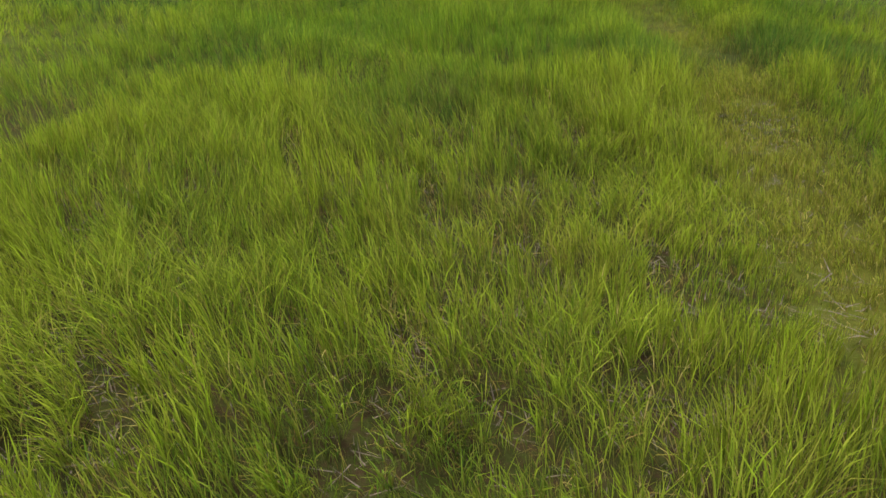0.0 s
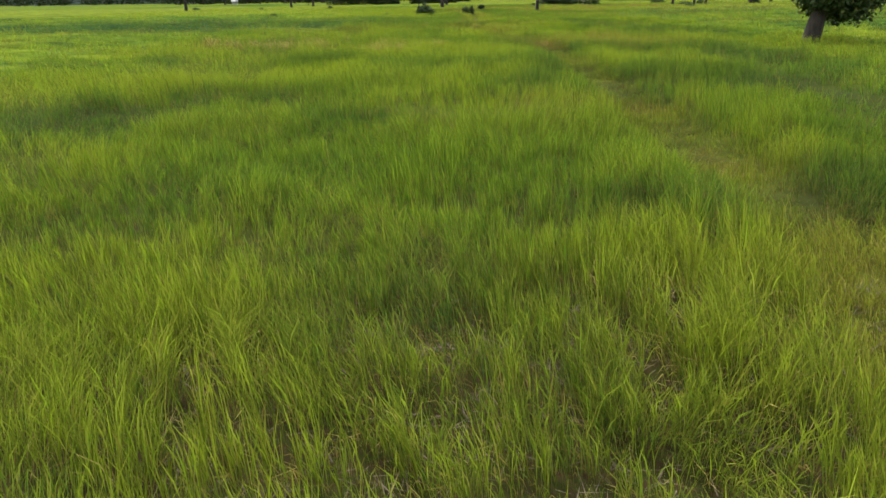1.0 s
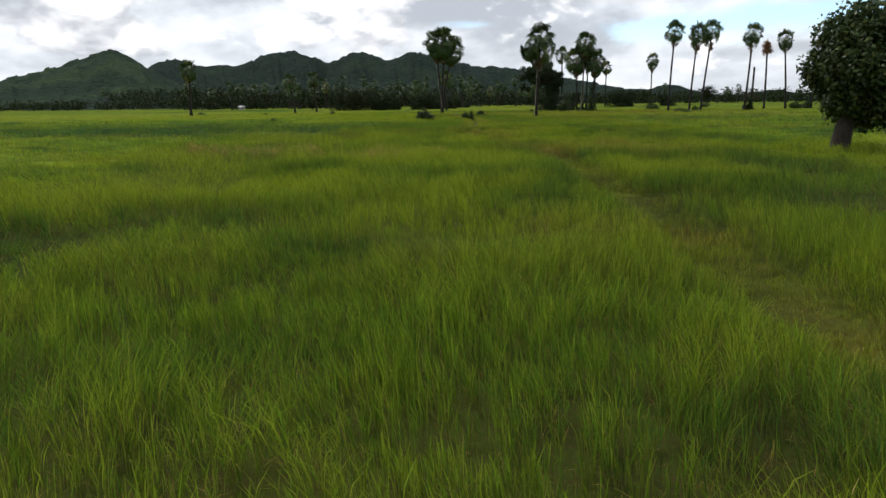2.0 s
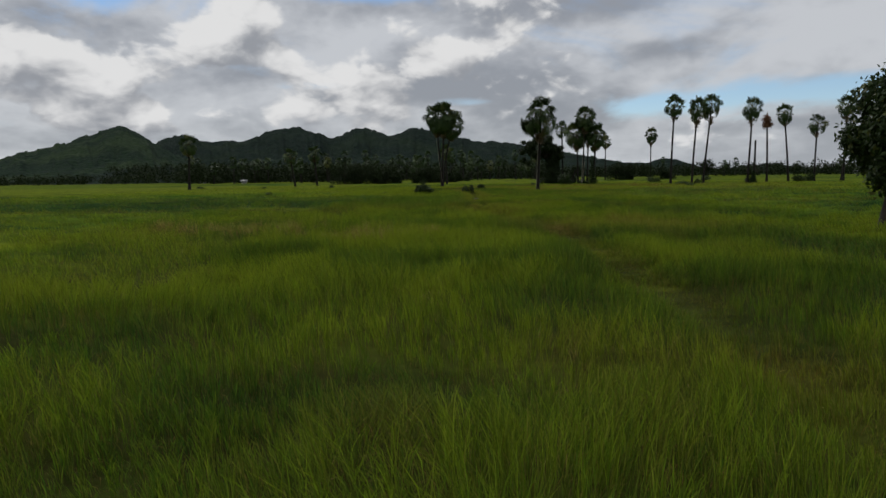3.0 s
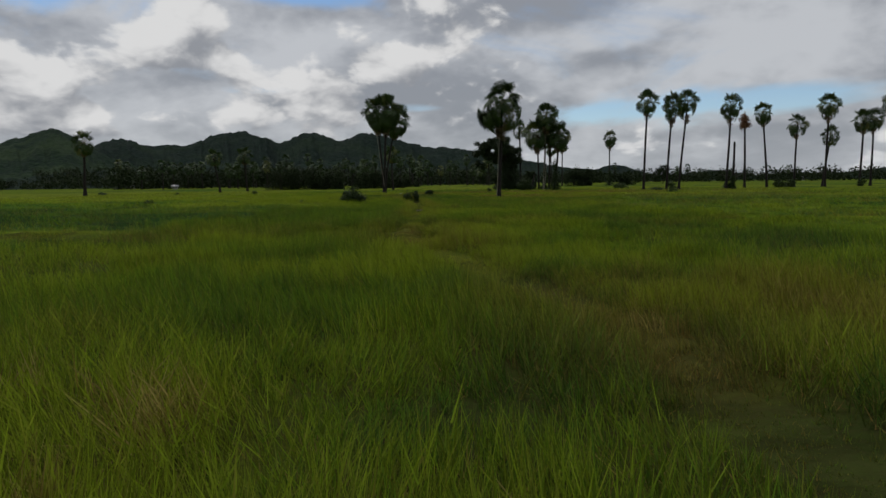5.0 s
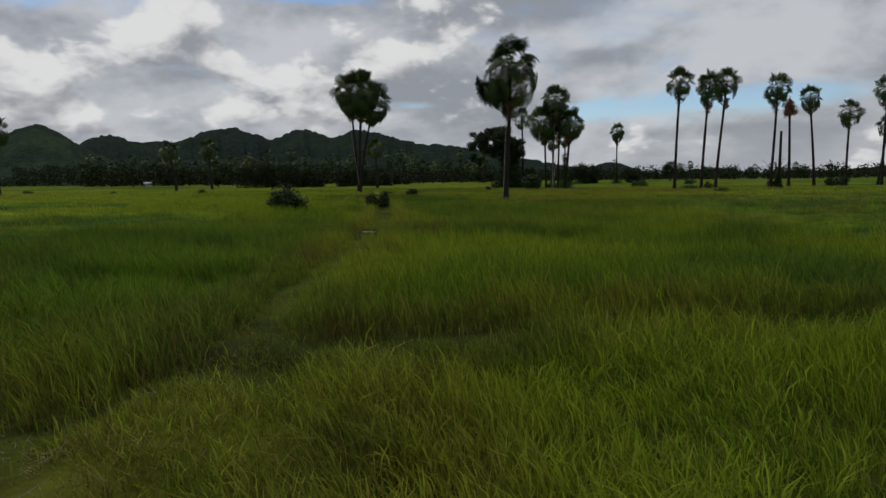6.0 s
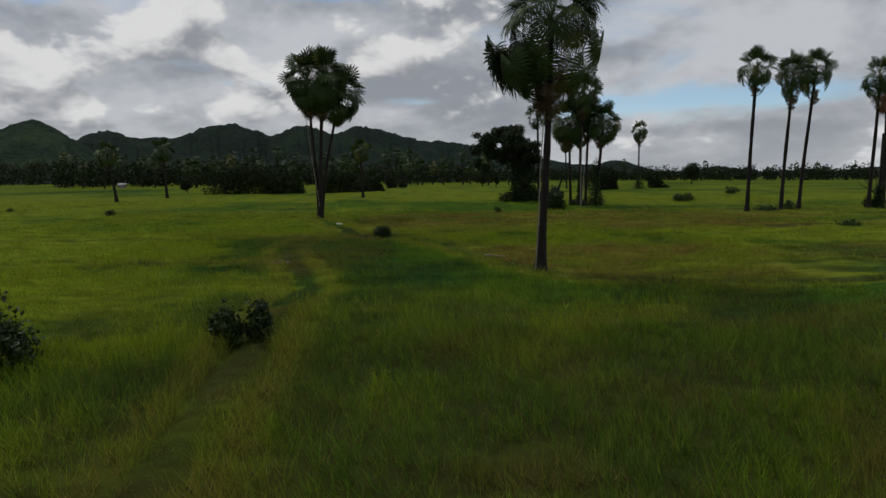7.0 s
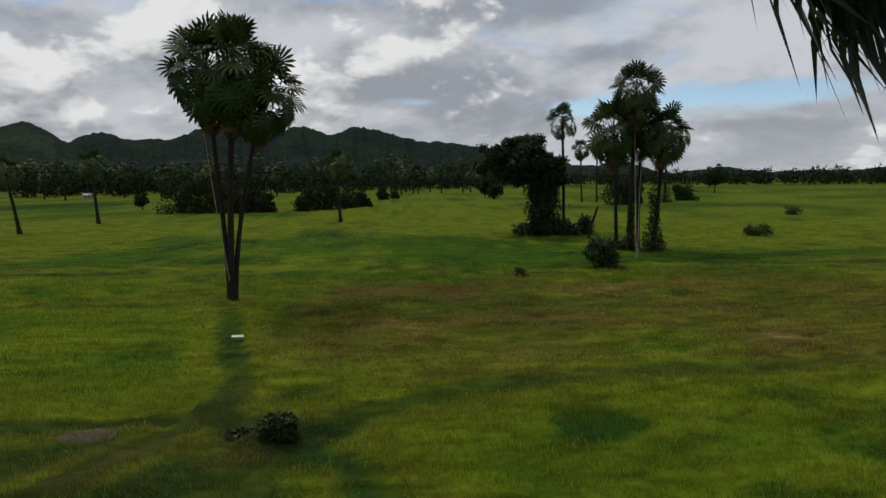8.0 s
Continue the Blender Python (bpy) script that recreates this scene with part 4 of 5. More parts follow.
# ---- broad-leaved trees and shrubs ----
def foliage(blobs, count, leaf, seed, mat, name="crown", shell=0.55, long=1.7):
    """Many small pointed leaves in uneven clumps. blobs: centre, radii."""
    rng = np.random.default_rng(seed)
    vols = np.array([b[3] * b[4] * b[5] for b in blobs]) ** 0.75
    pick = rng.choice(len(blobs), count, p=vols / vols.sum())
    B = np.array(blobs)[pick]
    d = rng.standard_normal((count, 3))
    d /= np.linalg.norm(d, axis=1)[:, None]
    lump = 1 + 0.28 * np.sin(3.1 * d[:, 0] + seed + pick) * np.cos(4.3 * d[:, 1] + pick) + 0.14 * np.sin(9 * d[:, 2] + 7 * d[:, 0] + pick)
    rad = (shell + (1 - shell) * rng.random(count)) * lump * np.where(rng.random(count) < 0.04, 1.12, 1.0)
    c = B[:, :3] + d * B[:, 3:6] * rad[:, None]
    c[:, 2] = np.maximum(c[:, 2], 0.02)
    n = d + 0.9 * rng.standard_normal((count, 3)) + np.array([0, 0, 0.4])
    n /= np.linalg.norm(n, axis=1)[:, None]
    u = np.cross(n, rng.standard_normal((count, 3)))
    u /= np.linalg.norm(u, axis=1)[:, None] + 1e-9
    w = np.cross(n, u)
    s = leaf * (0.7 + 0.6 * rng.random(count))[:, None]
    v = np.stack([c - u * s * long * 0.5, c + w * s * 0.42 - n * s * 0.1, c + u * s * long * 0.5, c - w * s * 0.42 - n * s * 0.1], 1)
    b = np.arange(count)[:, None] * 4
    return mesh_of(name, v.reshape(-1, 3), None, np.concatenate([b + np.array([[0, 1, 2]]), b + np.array([[0, 2, 3]])]), mat)


def clumps(rng, cx, cy, cz, rx, ry, rz, n, size):
    """n smaller clumps set about one ellipsoid."""
    out = []
    for _ in range(n):
        d = rng.standard_normal(3)
        d /= np.linalg.norm(d)
        f = 0.45 + 0.45 * rng.random()
        r = size * (0.7 + 0.6 * rng.random())
        out.append((cx + d[0] * rx * f, cy + d[1] * ry * f, cz + d[2] * rz * f, r, r, r * 0.8))
    return out


def limbs(bag, rng, start, ends, r0):
    for e in ends:
        e = np.array(e, float)
        s = np.array(start, float)
        mid = 0.5 * (s + e) + rng.normal(0, 0.12, 3) * np.linalg.norm(e - s)
        mid[2] += 0.1 * np.linalg.norm(e - s)
        t = np.linspace(0, 1, 6)[:, None]
        pts = (1 - t) ** 2 * s + 2 * t * (1 - t) * mid + t * t * e
        bag.tube(pts, r0 * (1 - 0.8 * t[:, 0]), 6)


def broad_tree(x, y, blobs, trunk_pts, trunk_r, leaf, count, seed, label, mat, group=""):
    """blobs and stem points are given from the foot of the tree."""
    rng = np.random.default_rng(seed)
    t = base_empty("tree", x, y, 0.0, label, "tree", group)
    bag = Bag()
    bag.tube(trunk_pts, trunk_r, 10)
    limbs(bag, rng, trunk_pts[-1], [b[:3] for b in blobs[:14]], trunk_r[-1] * 0.6)
    child("trunk", bag.mesh("trunk", M_BARK, True), t)
    child("crown", foliage(blobs, count, leaf, seed, mat), t)
    return t


rng_t = np.random.default_rng(99)
# dense dark tree beside the start
broad_tree(17.35, 34.9, clumps(rng_t, 1.1, 0, 3.9, 2.7, 2.7, 2.6, 40, 0.95) + [(1.2, 0, 3.9, 2.2, 2.2, 2.1)],
           [(-0.15, 0, -0.3), (-0.1, 0, 0.0), (0.0, 0, 0.5), (0.12, 0, 1.3), (0.3, 0, 2.3)], [0.75, 0.52, 0.40, 0.36, 0.30],
           0.15, 30000, 61, "dense dark-green tree with a short stout trunk", M_MANGO)
# broad tree with a creeper-covered foot
broad_tree(30.4, 196.6, clumps(rng_t, -2.6, 0, 10.2, 6.2, 5.0, 3.6, 46, 1.05) + clumps(rng_t, 1.2, 0, 8.4, 3.0, 3.0, 3.2, 16, 1.0) + clumps(rng_t, -6.6, 0, 6.6, 1.8, 1.6, 1.8, 7, 0.7)
           + [(0.9, 0, 3.0, 2.3, 2.3, 3.6), (0.6, 0, 6.0, 2.2, 2.2, 2.2), (2.2, 0, 1.2, 2.6, 2.4, 1.5), (-1.4, 0, 0.9, 1.8, 1.8, 1.2)],
           [(1.0, 0, -0.3), (1.0, 0, 1), (0.8, 0, 3), (0.5, 0, 5.5), (-0.4, 0, 7.5)], [0.9, 0.7, 0.6, 0.5, 0.4],
           0.21, 44000, 62, "broad dark tree with creepers round its trunk", M_TREE)


def shrub(x, y, wide, high, seed, label, mat=None, leaf=0.10, count=1500, group="shrubs in the paddies", lobes=6, stems=True, taper=0.0):
    high = high + 0.30
    rng = np.random.default_rng(seed)
    s = base_empty("shrub", x, y, 0.0, label, "shrub", group)
    bl = clumps(rng, 0, 0, high * 0.42, wide * 0.42, wide * 0.42, high * 0.42, lobes, min(wide, high) * 0.24)
    bl.append((0, 0, high * 0.4, wide * 0.38, wide * 0.38, high * 0.42))
    bl = [(b[0] * (1 - taper * (b[2] / high - 0.4)), b[1] * (1 - taper * (b[2] / high - 0.4)), b[2] * (1 + 0.25 * taper)) + tuple(r * (1 - taper * (b[2] / high - 0.4)) for r in b[3:]) for b in bl]
    child("foliage", foliage(bl, count, leaf, seed, mat or M_BUSH, "foliage", 0.35), s)
    if stems:
        bag = Bag()
        limbs(bag, rng, (0, 0, -0.1), [(b[0] * 0.9, b[1] * 0.9, b[2]) for b in bl[:5]], 0.03 + 0.015 * high)
        child("stem", bag.mesh("stem", M_BARK), s)
    return s


shrub(-1.9, 97.3, 2.7, 2.0, 71, "round leafy shrub standing in green paddy", M_IVY, leaf=0.11, count=5200, lobes=14, taper=0.7)
shrub(3.65, 98.8, 1.15, 1.35, 72, "small upright leafy shrub on a bund", M_IVY, leaf=0.09, count=1900)
shrub(4.4, 99.0, 0.85, 1.5, 73, "small upright leafy shrub on a bund", M_IVY, leaf=0.09, count=1500)
shrub(7.5, 129.2, 1.4, 1.0, 74, "dark shrub where two bunds meet", M_IVY, leaf=0.10, count=3600, lobes=11)
# dark foliage added in place of the dark hollow beside the shrub
shrub(6.3, 129.6, 1.5, 0.35, 75, "low dark foliage standing in for a dark hollow", M_TREE, leaf=0.09, count=1500)
shrub(-23.3, 102.6, 1.7, 0.65, 76, "low flat shrub in the paddy", leaf=0.10, count=700)
shrub(-24.2, 161.8, 2.0, 1.0, 77, "low shrub in the paddy", leaf=0.14, count=800)
shrub(20.9, 160.3, 1.1, 1.0, 78, "small tuft of shrub in dry paddy", leaf=0.12, count=500)
shrub(-43.4, 176.6, 1.4, 0.6, 79, "low shrub in the paddy", leaf=0.14, count=400)
shrub(-62.2, 185.2, 2.2, 0.9, 80, "low shrub in the paddy", leaf=0.16, count=600)
shrub(-7.2, 100.2, 1.6, 0.55, 81, "rank tussock of grass and weeds", leaf=0.10, count=700, stems=False)
shrub(28.9, 165.0, 3.3, 3.4, 82, "large round dark bush", M_IVY, 0.16, 3200, lobes=12)
shrub(35.4, 177.2, 3.0, 1.6, 83, "dark low bush among palms", M_IVY, 0.16, 1500)
shrub(32.0, 176.8, 2.4, 1.5, 84, "dark low bush among palms", M_IVY, 0.16, 1200)
shrub(33.5, 196.2, 6.5, 2.2, 85, "spreading dark bush at the foot of a tree", M_TREE, 0.22, 3000)
shrub(37.0, 197.0, 3.0, 3.0, 86, "dark bush at the foot of a palm", M_TREE, 0.22, 1600)
shrub(57.5, 191.0, 4.4, 1.9, 87, "open spreading shrub in the paddy", leaf=0.18, count=1100, lobes=9)
shrub(86.8, 230.2, 4.0, 2.2, 88, "rounded shrub in bright paddy", leaf=0.2, count=800)
shrub(46.6, 134.5, 2.8, 0.8, 89, "low dark shrub in the paddy", leaf=0.12, count=900)
shrub(54.4, 160.4, 4.2, 0.9, 90, "low scrub between palm stems", leaf=0.14, count=900, stems=False)
shrub(58.2, 161.8, 2.4, 1.3, 91, "low scrub between palm stems", leaf=0.14, count=700)
shrub(84.0, 167.0, 3.6, 2.3, 92, "dark bush beneath the palms", M_IVY, 0.16, 1300)
shrub(88.5, 171.0, 3.2, 2.4, 93, "dark bush beneath the palms", M_IVY, 0.16, 1200)
shrub(70.9, 164.6, 1.6, 2.2, 94, "creeper on a palm foot", M_IVY, 0.14, 900)
shrub(106.4, 173.2, 2.6, 2.4, 95, "creeper on a palm foot", M_IVY, 0.14, 900)
shrub(14.8, 111.5, 1.2, 0.02, 96, "weeds round the foot of a palm", M_IVY, leaf=0.06, count=420, stems=False)
shrub(15.6, 112.2, 1.1, 0.06, 97, "weeds round the foot of a palm", M_IVY, leaf=0.06, count=380, stems=False)


def creeper(x, y, radius, high, seed, label, foot=2.2):
    """A cloak of leaves round a stem, wider at its foot."""
    bl = [(0, 0, high * f, radius * (1 + foot * (1 - f) ** 3), radius * (1 + foot * (1 - f) ** 3), high * 0.13) for f in np.linspace(0.05, 0.95, 9)]
    c = base_empty("creeper", x, y, 0.0, label, "climbing plant")
    child("foliage", foliage(bl, 2600, 0.15, seed, M_IVY, "foliage", 0.5), c)
    return c


creeper(37.5, 175.1, 0.62, 6.6, 101, "dense dark creeper cloaking a palm stem")
creeper(35.4, 175.9, 0.40, 5.0, 102, "thin creeper on a palm stem", 0.8)
creeper(87.6, 290.6, 1.0, 6.0, 103, "dark creeper cloaking a distant palm stem")
creeper(71.9, 164.2, 0.5, 3.0, 104, "creeper on a broken stem", 0.9)


# ---- trees standing alone further off ----
def clump_tree(x, y, wide, high, seed, label, stem=True, n=15, leaf=0.36, count=3000, mat=None):
    rng = np.random.default_rng(seed)
    t = base_empty("tree", x, y, 0.0, label, "tree", "far trees")
    lo = 0.22 * high if stem else -0.12 * high
    bl = clumps(rng, 0, 0, (high + lo) / 2, wide * 0.42, wide * 0.42, (high - lo) * 0.40, n, min(wide, high) * 0.22)
    bl = [(b[0], b[1], b[2], *(q * rng.uniform(0.6, 1.35) for q in b[3:])) for b in bl]
    bl.append((0.08 * wide * rng.standard_normal(), 0, (high + lo) * 0.46, wide * 0.32, wide * 0.32, (high - lo) * 0.40))
    if not stem:
        bl += [(wide * rng.uniform(-0.42, 0.42), wide * rng.uniform(-0.3, 0.3), high * 0.12, wide * 0.2, wide * 0.2, high * 0.2) for _ in range(5)]
    child("crown", foliage(bl, count, leaf, seed, mat or M_WOODS, "crown", 0.4, 1.4), t)
    bag = Bag()
    bag.tube([(0, 0, -0.3), (0.1, 0, high * 0.3), (0, 0, high * 0.6)], [0.05 * wide * 0.5 + 0.1, 0.15, 0.1], 7)
    limbs(bag, rng, (0.05, 0, high * 0.3), [b[:3] for b in bl[:6]], 0.12)
    child("trunk", bag.mesh("trunk", M_BARK), t)
    return t


clump_tree(-36.5, 268, 12, 10.3, 201, "dense dark tree in a clump of trees", False)
clump_tree(-30.5, 270, 12, 9.8, 202, "dense dark tree in a clump of trees", False)
clump_tree(-25.0, 267, 10, 8.8, 203, "dense dark tree in a clump of trees", False)
clump_tree(-20.8, 272, 8, 7.4, 204, "dense dark tree in a clump of trees", False)
clump_tree(-16.6, 266, 5.2, 5.6, 205, "small round tree by the paddy edge", False)
clump_tree(-8.3, 270, 5.4, 6.8, 206, "small dark tree by the paddy edge", False)
clump_tree(-4.0, 276, 8.0, 7.6, 207, "dark tree by the paddy edge", False)
clump_tree(0.4, 284, 9.0, 7.8, 208, "dark tree by the paddy edge", False)
clump_tree(4.2, 290, 4.5, 6.0, 209, "dark tree by the paddy edge", False)
clump_tree(-52.4, 289, 4.0, 5.0, 210, "small slender tree in open paddy")
clump_tree(9.2, 344, 4.5, 5.0, 211, "small tree in open paddy", False)
clump_tree(13.5, 352, 3.6, 3.6, 212, "small tree in open paddy", False)
clump_tree(144, 375, 9, 10.5, 213, "pointed dark tree in open paddy")
clump_tree(70, 279, 9.5, 8.6, 214, "dense dark thicket in the paddy", False)
clump_tree(76, 284, 7.0, 7.2, 215, "dense dark thicket in the paddy", False)
clump_tree(81, 298, 6.5, 7.0, 216, "rounded dark tree in the paddy")
clump_tree(97, 300, 8.0, 6.4, 217, "rounded dark tree in the paddy", False)
clump_tree(64, 330, 6.5, 7.4, 218, "rounded tree in the paddy")
clump_tree(45.0, 345, 3.4, 5.6, 219, "thin small tree in the paddy")
clump_tree(50.5, 346, 3.0, 5.6, 220, "thin small tree in the paddy")


# ---- far palms, all of one build with a joined crown ----
def far_palm_proto(seed, height):
    rng = np.random.default_rng(seed)
    p = base_empty("sugar_palm", 0, 0, 0, "distant sugar palm among trees", "palm tree", "far sugar palms")
    me, top = palm_trunk(height, (0.3, 0), 0.3, 0.22, seed)
    child("trunk", me, p)
    src = fan_leaf("far_leaf", M_PALM, 6, 1.1, 1.3, 230, 0.25, seed)[0]
    n = len(src.vertices)
    co = np.empty(n * 3, np.float32)
    src.vertices.foreach_get("co", co)
    co = np.c_[co.reshape(-1, 3), np.ones(n)]
    faces = [tuple(f.vertices) for f in src.polygons]
    q = [f for f in faces if len(f) == 4]
    t = [f for f in faces if len(f) == 3]
    bag = Bag()
    for i in range(24):
        f = (i + 0.5) / 24
        m = (Matrix.Translation(top + Vector((0, 0, 0.6 - 2.4 * f))) @ Matrix.Rotation(i * 2.4, 4, "Z")
             @ Matrix.Rotation(-radians(84 - 150 * f + rng.normal(0, 8)), 4, "Y") @ Matrix.Rotation(rng.normal(0, 0.4), 4, "X") @ Matrix.Scale(1.25, 4))
        bag.add((co @ np.array(m).T)[:, :3], q, t)
    child("crown", bag.mesh("crown", M_PALM), p)
    return p


def far_row():
    rng = np.random.default_rng(301)
    protos = [far_palm_proto(310 + i, h) for i, h in enumerate((12.5, 16.0, 10.0))]
    spots = []
    for i in range(84):
        az, d = radians(rng.uniform(-24, 9)), rng.uniform(330, 500)
        spots.append((6 + d * math.sin(az), 66 + d * math.cos(az)))
    for i in range(6):
        az, d = radians(rng.uniform(9, 42)), rng.uniform(430, 620)
        spots.append((6 + d * math.sin(az), 66 + d * math.cos(az)))
    used = set()
    for i, (x, y) in enumerate(spots):
        k = i % 3
        m = Matrix.Translation((x, y, 0)) @ Matrix.Rotation(rng.uniform(0, 6.28), 4, "Z")
        if k not in used:
            used.add(k)
            protos[k].matrix_basis = m
        else:
            copy_thing(protos[k], m)


far_row()


# ---- woods at the edge of the plain ----
def woods():
    rng = np.random.default_rng(401)
    bl = []

    def belt(n, a0, a1, d0, d1, h0, h1, slope=0.0):
        for _ in range(n):
            az, d = radians(rng.uniform(a0, a1)), rng.uniform(d0, d1)
            h = rng.uniform(h0, h1)
            r = rng.uniform(2.5, 5.5)
            bl.append((6 + d * math.sin(az), 66 + d * math.cos(az), h * 0.5 + slope * max(0.0, d - 640), r, r, h * 0.52))
    belt(300, -24, -5, 385, 540, 8, 16)
    belt(190, -6, 9, 430, 580, 7, 13)
    belt(520, -28, 9, 600, 960, 10, 17, 0.045)
    belt(230, -46, -22, 560, 760, 6, 11)
    belt(560, 8, 52, 530, 700, 7, 13)
    belt(50, 50, 66, 400, 700, 5, 11)
    belt(50, -66, -45, 450, 700, 5, 11)
    ob = new("far_woods", foliage(bl, 88000, 1.4, 402, M_WOODS, "far_woods", 0.55, 1.3))
    tagged(ob, "dark belt of trees at the edge of the plain", "woods", "", "stuff")


woods()


# ---- small things ----
def bamboo(name, a, b, radius, label, nubs=0, category="pole"):
    """A jointed pole from a to b, with the stubs of its side shoots."""
    a, b = Vector(a), Vector(b)
    p = new(name)
    p.matrix_basis = Matrix.Translation(a)
    tagged(p, label, category)
    k = max(6, int((b - a).length / 0.4))
    t = np.linspace(0, 1, k * 3 + 1)
    pts = np.outer(t, np.array(b - a)) + 0.02 * np.stack([np.sin(t * 9), np.cos(t * 7), 0 * t], -1)
    rad = radius * (1 - 0.4 * t) * np.where(np.arange(len(t)) % 3 == 0, 1.18, 1.0)
    bag = Bag()
    bag.tube(pts, rad, 8)
    child("cane", bag.mesh("cane", M_BAMBOO, True), p)
    rng = np.random.default_rng(len(pts))
    for i in range(nubs):
        s = (i + 0.5) / nubs
        o = Vector(pts[int(s * (len(pts) - 1))])
        w = Vector((math.cos(i * 2.6), math.sin(i * 2.6) * 0.5, 0.35)) * rng.uniform(0.10, 0.18)
        nb = Bag()
        nb.tube([o, o + w * 0.6, o + w], [0.014, 0.011, 0.008], 5)
        child("rung", nb.mesh("rung", M_BAMBOO), p)
    return p


bamboo("climbing_pole", (14.70, 111.4, 0.1), (15.20, 111.6, 9.6), 0.032, "pale bamboo climbing pole tied to a palm", 22)
bamboo("climbing_pole", (0.65, 153.0, 1.6), (-0.62, 153.2, 11.2), 0.03, "pale bamboo climbing pole leaning on palms", 14)
bamboo("climbing_pole", (33.6, 169.5, 0.1), (35.5, 175.6, 12.5), 0.04, "pale bamboo climbing pole leaning on a palm", 12)
bamboo("climbing_pole", (33.8, 169.8, 0.1), (36.2, 175.6, 9.5), 0.035, "pale bamboo climbing pole leaning on a palm", 10)
bamboo("fallen_pole", (3.69, 77.1, 0.36), (4.15, 76.6, 0.40), 0.03, "short pale stick lying on a bund", 0, "stick")
bamboo("fallen_pole", (13.3, 117.9, 0.34), (14.2, 116.6, 0.40), 0.035, "dry pale stick lying on a bund", 3, "stick")
bamboo("fallen_pole", (15.3, 109.6, 0.30), (15.7, 109.2, 0.42), 0.02, "dry forked stick lying in the grass", 3, "stick")


def bare_tree(x, y, high, seed):
    rng = np.random.default_rng(seed)
    t = base_empty("bare_tree", x, y, 0, "leafless grey tree beside a palm", "tree")
    bag = Bag()
    bag.tube([(0, 0, -0.3), (0.1, 0, high * 0.4)], [0.16, 0.10], 7)
    for i in range(16):
        a = rng.uniform(0, 6.28)
        limbs(bag, rng, (0.08, 0, high * rng.uniform(0.25, 0.42)), [(math.cos(a) * high * 0.42, math.sin(a) * high * 0.42, high * rng.uniform(0.5, 1.0))], 0.05)
    child("trunk", bag.mesh("trunk", M_BARK), t)
    return t


bare_tree(72.2, 165.0, 6.2, 501)


def snag(x, y, pts, radii, label):
    t = base_empty("dead_stem", x, y, 0, label, "dead tree")
    bag = Bag()
    bag.tube(pts, radii, 9)
    child("stem", bag.mesh("stem", M_PTRUNK, True), t)
    return t


snag(72.0, 164.2, [(0, 0, -0.3), (0, 0, 0.6), (0.1, 0, 4), (0.15, 0, 9.8), (0.16, 0, 9.9)], [0.5, 0.34, 0.24, 0.2, 0.1], "broken headless palm stem standing dead")
snag(35.2, 190.0, [(0, 0, -0.3), (0.3, 0, 1.5), (1.2, 0, 4.2)], [0.22, 0.18, 0.15], "leaning dead palm stem")


def clod(x, y, wide, high, seed, label):
    """A low heap of bare earth, lumpy all over."""
    n = 20
    u, v = np.meshgrid(np.linspace(-1, 1, n), np.linspace(-1, 1, n))
    r = np.hypot(u, v)
    edge = 0.55 + 0.5 * fbm(u * 4 + seed * 9, v * 4, 1.6, seed + 2, 3)
    z = high * np.clip(1 - (r / edge) ** 2, -1.5, 1) * (0.4 + 1.2 * fbm(u * 6 + seed, v * 6, 0.9, seed, 4)) + 0.02
    i = np.arange(n * n).reshape(n, n)
    quads = np.stack([i[:-1, :-1], i[:-1, 1:], i[1:, 1:], i[1:, :-1]], -1).reshape(-1, 4)
    z0 = float(sheet_z(np.array([x]), np.array([y]))[0][0])
    ob = new("earth_clod", mesh_of("earth_clod", np.stack([u.ravel() * wide, v.ravel() * wide * 0.7, z.ravel()], -1), quads, None, M_EARTH, True))
    ob.matrix_basis = Matrix.Translation((x, y, z0))
    return tagged(ob, label, "earth")


clod(2.0, 115.6, 0.9, 0.05, 1, "low heap of bare reddish earth on a bund")
clod(1.6, 130.0, 0.9, 0.08, 4, "low heap of bare reddish earth on a bund")
clod(0.6, 78.6, 0.7, 0.12, 5, "strip of bare reddish earth along a bund")
clod(-0.8, 78.8, 0.6, 0.12, 6, "strip of bare reddish earth along a bund")


def board(x, y, w, d, turn, label):
    z0 = float(sheet_z(np.array([x]), np.array([y]))[0][0]) + 0.25
    bm = bmesh.new()
    bmesh.ops.create_cube(bm, size=1.0)
    bmesh.ops.scale(bm, vec=(w, d, 0.03), verts=bm.verts)
    bmesh.ops.bevel(bm, geom=bm.edges, offset=0.006, segments=1, affect="EDGES")
    me = bpy.data.meshes.new("board")
    bm.to_mesh(me)
    bm.free()
    me.materials.append(M_PALE)
    ob = new("board", me)
    ob.matrix_basis = pose(x, y, z0, 4, 3, turn)
    return tagged(ob, label, "board")


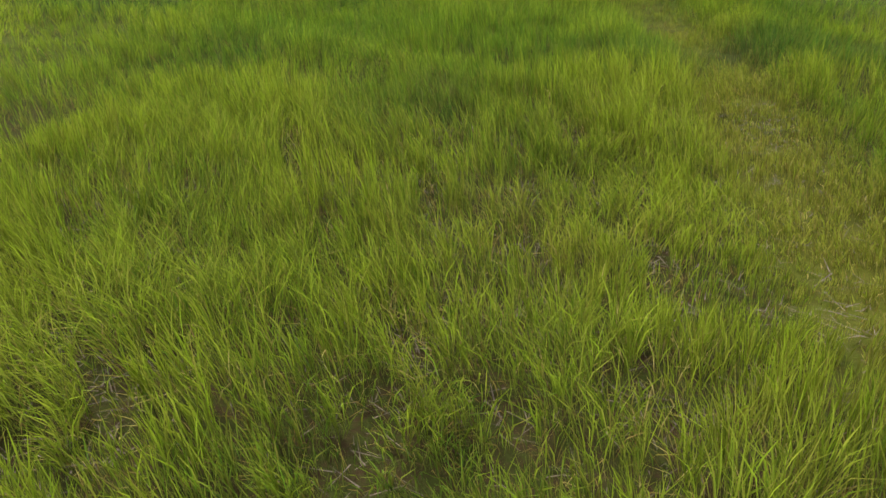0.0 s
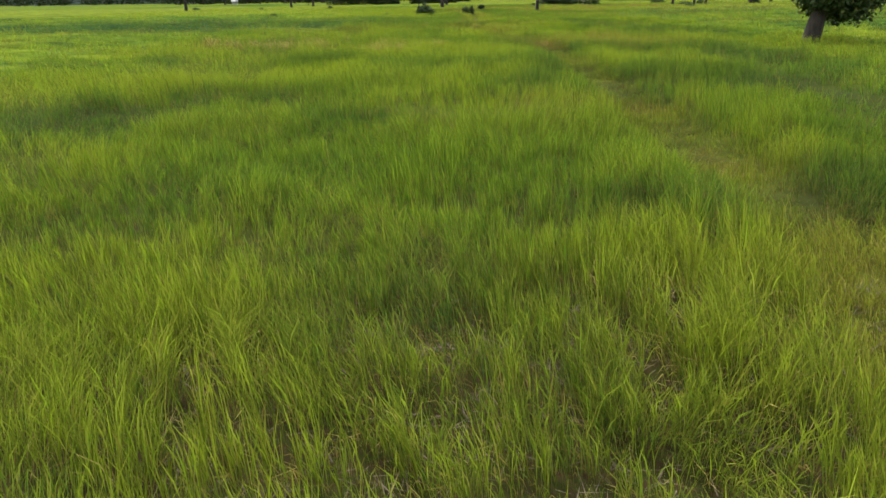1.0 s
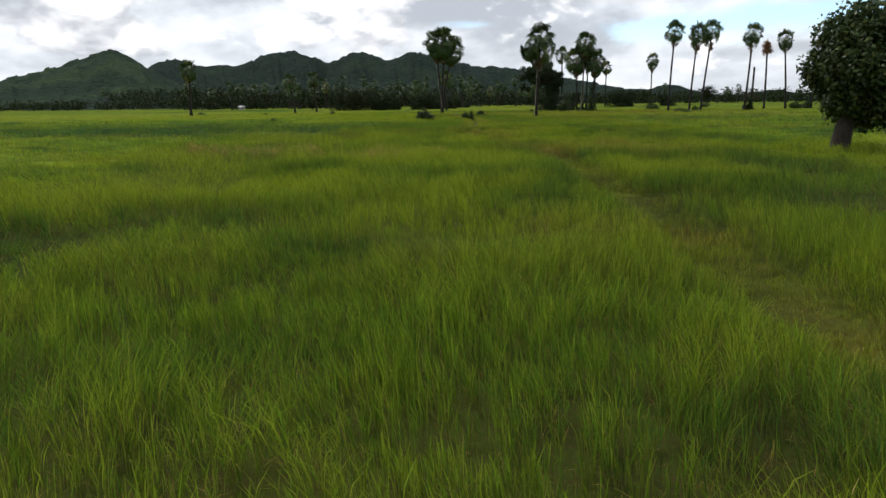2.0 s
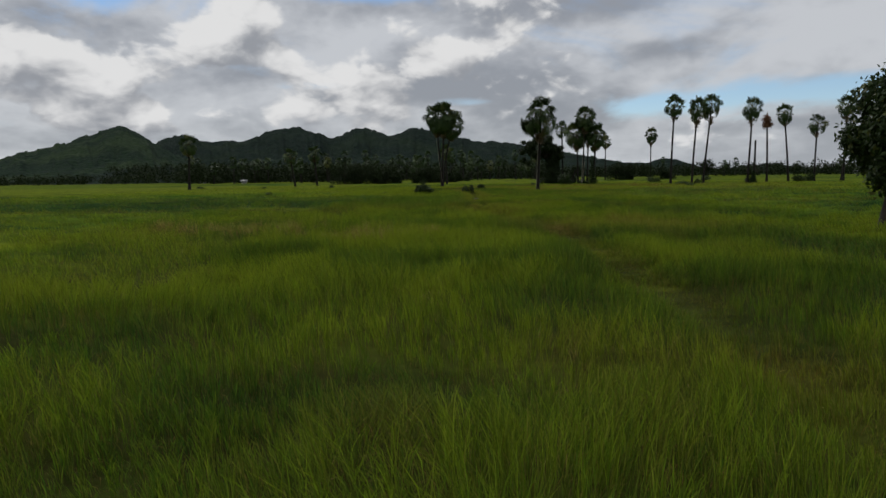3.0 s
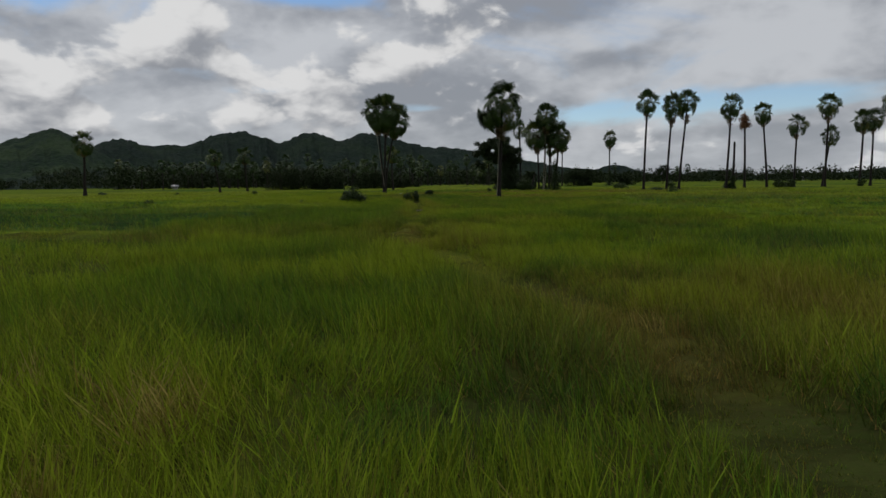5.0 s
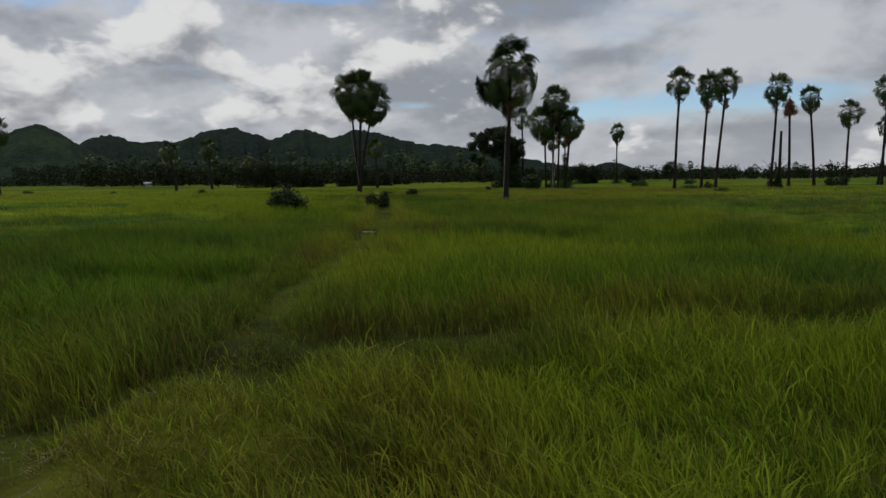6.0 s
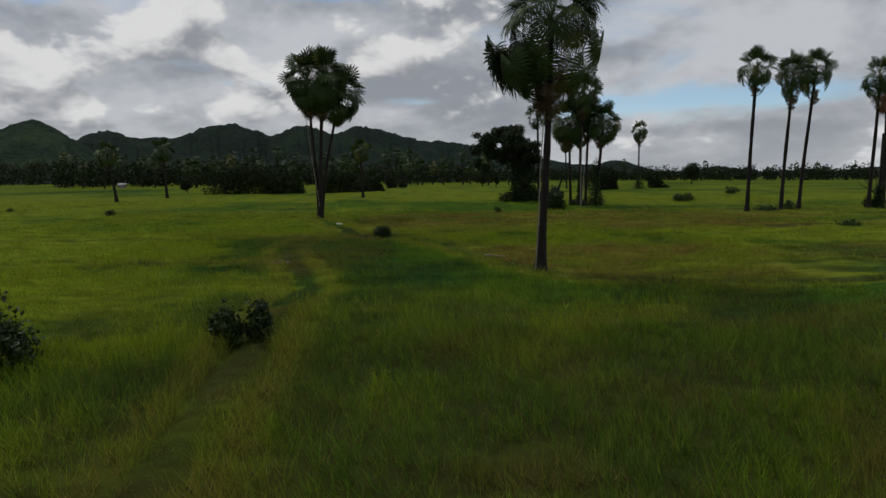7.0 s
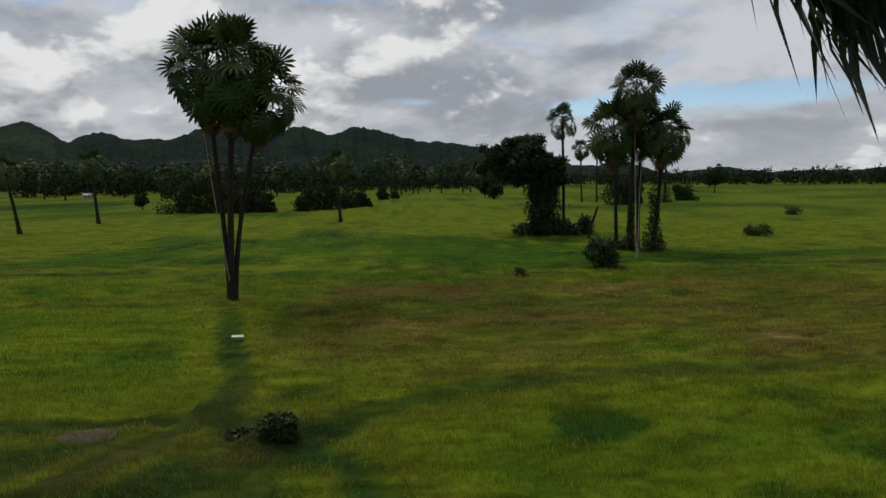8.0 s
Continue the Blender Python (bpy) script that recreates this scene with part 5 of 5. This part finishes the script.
board(3.45, 142.2, 0.55, 0.35, 12, "pale flat board lying on a bund")


def farmhouse(x, y, w, d, h, turn, label):
    t = base_empty("farmhouse", x, y, 0, label, "house", "far farmhouses")
    t.matrix_basis = pose(x, y, 0, 0, 0, turn)
    c = [(-w / 2, -d / 2), (w / 2, -d / 2), (w / 2, d / 2), (-w / 2, d / 2)]
    v = [(a, b, 0) for a, b in c] + [(a, b, h) for a, b in c]
    child("wall", mesh_of("wall", v, [(0, 1, 5, 4), (1, 2, 6, 5), (2, 3, 7, 6), (3, 0, 4, 7)], None, M_WALL), t)
    e, k = 0.6, h + d * 0.32
    lo = h - 0.15
    v = [(-w / 2 - e, -d / 2 - e, lo), (w / 2 + e, -d / 2 - e, lo), (w / 2 + e, d / 2 + e, lo), (-w / 2 - e, d / 2 + e, lo), (-w / 2 - e, 0, k), (w / 2 + e, 0, k)]
    v += [(a, b, q - 0.12) for a, b, q in v]
    child("roof", mesh_of("roof", v, [(0, 1, 5, 4), (2, 3, 4, 5), (7, 6, 10, 11), (9, 8, 11, 10), (0, 6, 7, 1), (2, 8, 9, 3), (1, 7, 11, 5), (5, 11, 8, 2), (3, 9, 10, 4), (4, 10, 6, 0)], None, M_ROOF), t)
    for i, sx in enumerate((-0.28, 0.24)):
        ww = w * 0.12
        v = [(sx * w - ww / 2, -d / 2 - 0.03, 0.9), (sx * w + ww / 2, -d / 2 - 0.03, 0.9), (sx * w + ww / 2, -d / 2 - 0.03, 2.0), (sx * w - ww / 2, -d / 2 - 0.03, 2.0)]
        v += [(a, b + 0.02, q) for a, b, q in v]
        child("window", mesh_of("window", v, [(0, 1, 2, 3), (0, 4, 5, 1), (1, 5, 6, 2), (2, 6, 7, 3), (3, 7, 4, 0)], None, M_BARK), t)
    return t


farmhouse(-114, 402, 2.6, 2.6, 1.8, 12, "small pale farmhouse under far trees")
farmhouse(-178, 520, 5, 4, 2.4, -8, "small pale farmhouse under far trees")
farmhouse(355, 590, 6, 5, 2.6, -20, "small pale farmhouse under far trees")
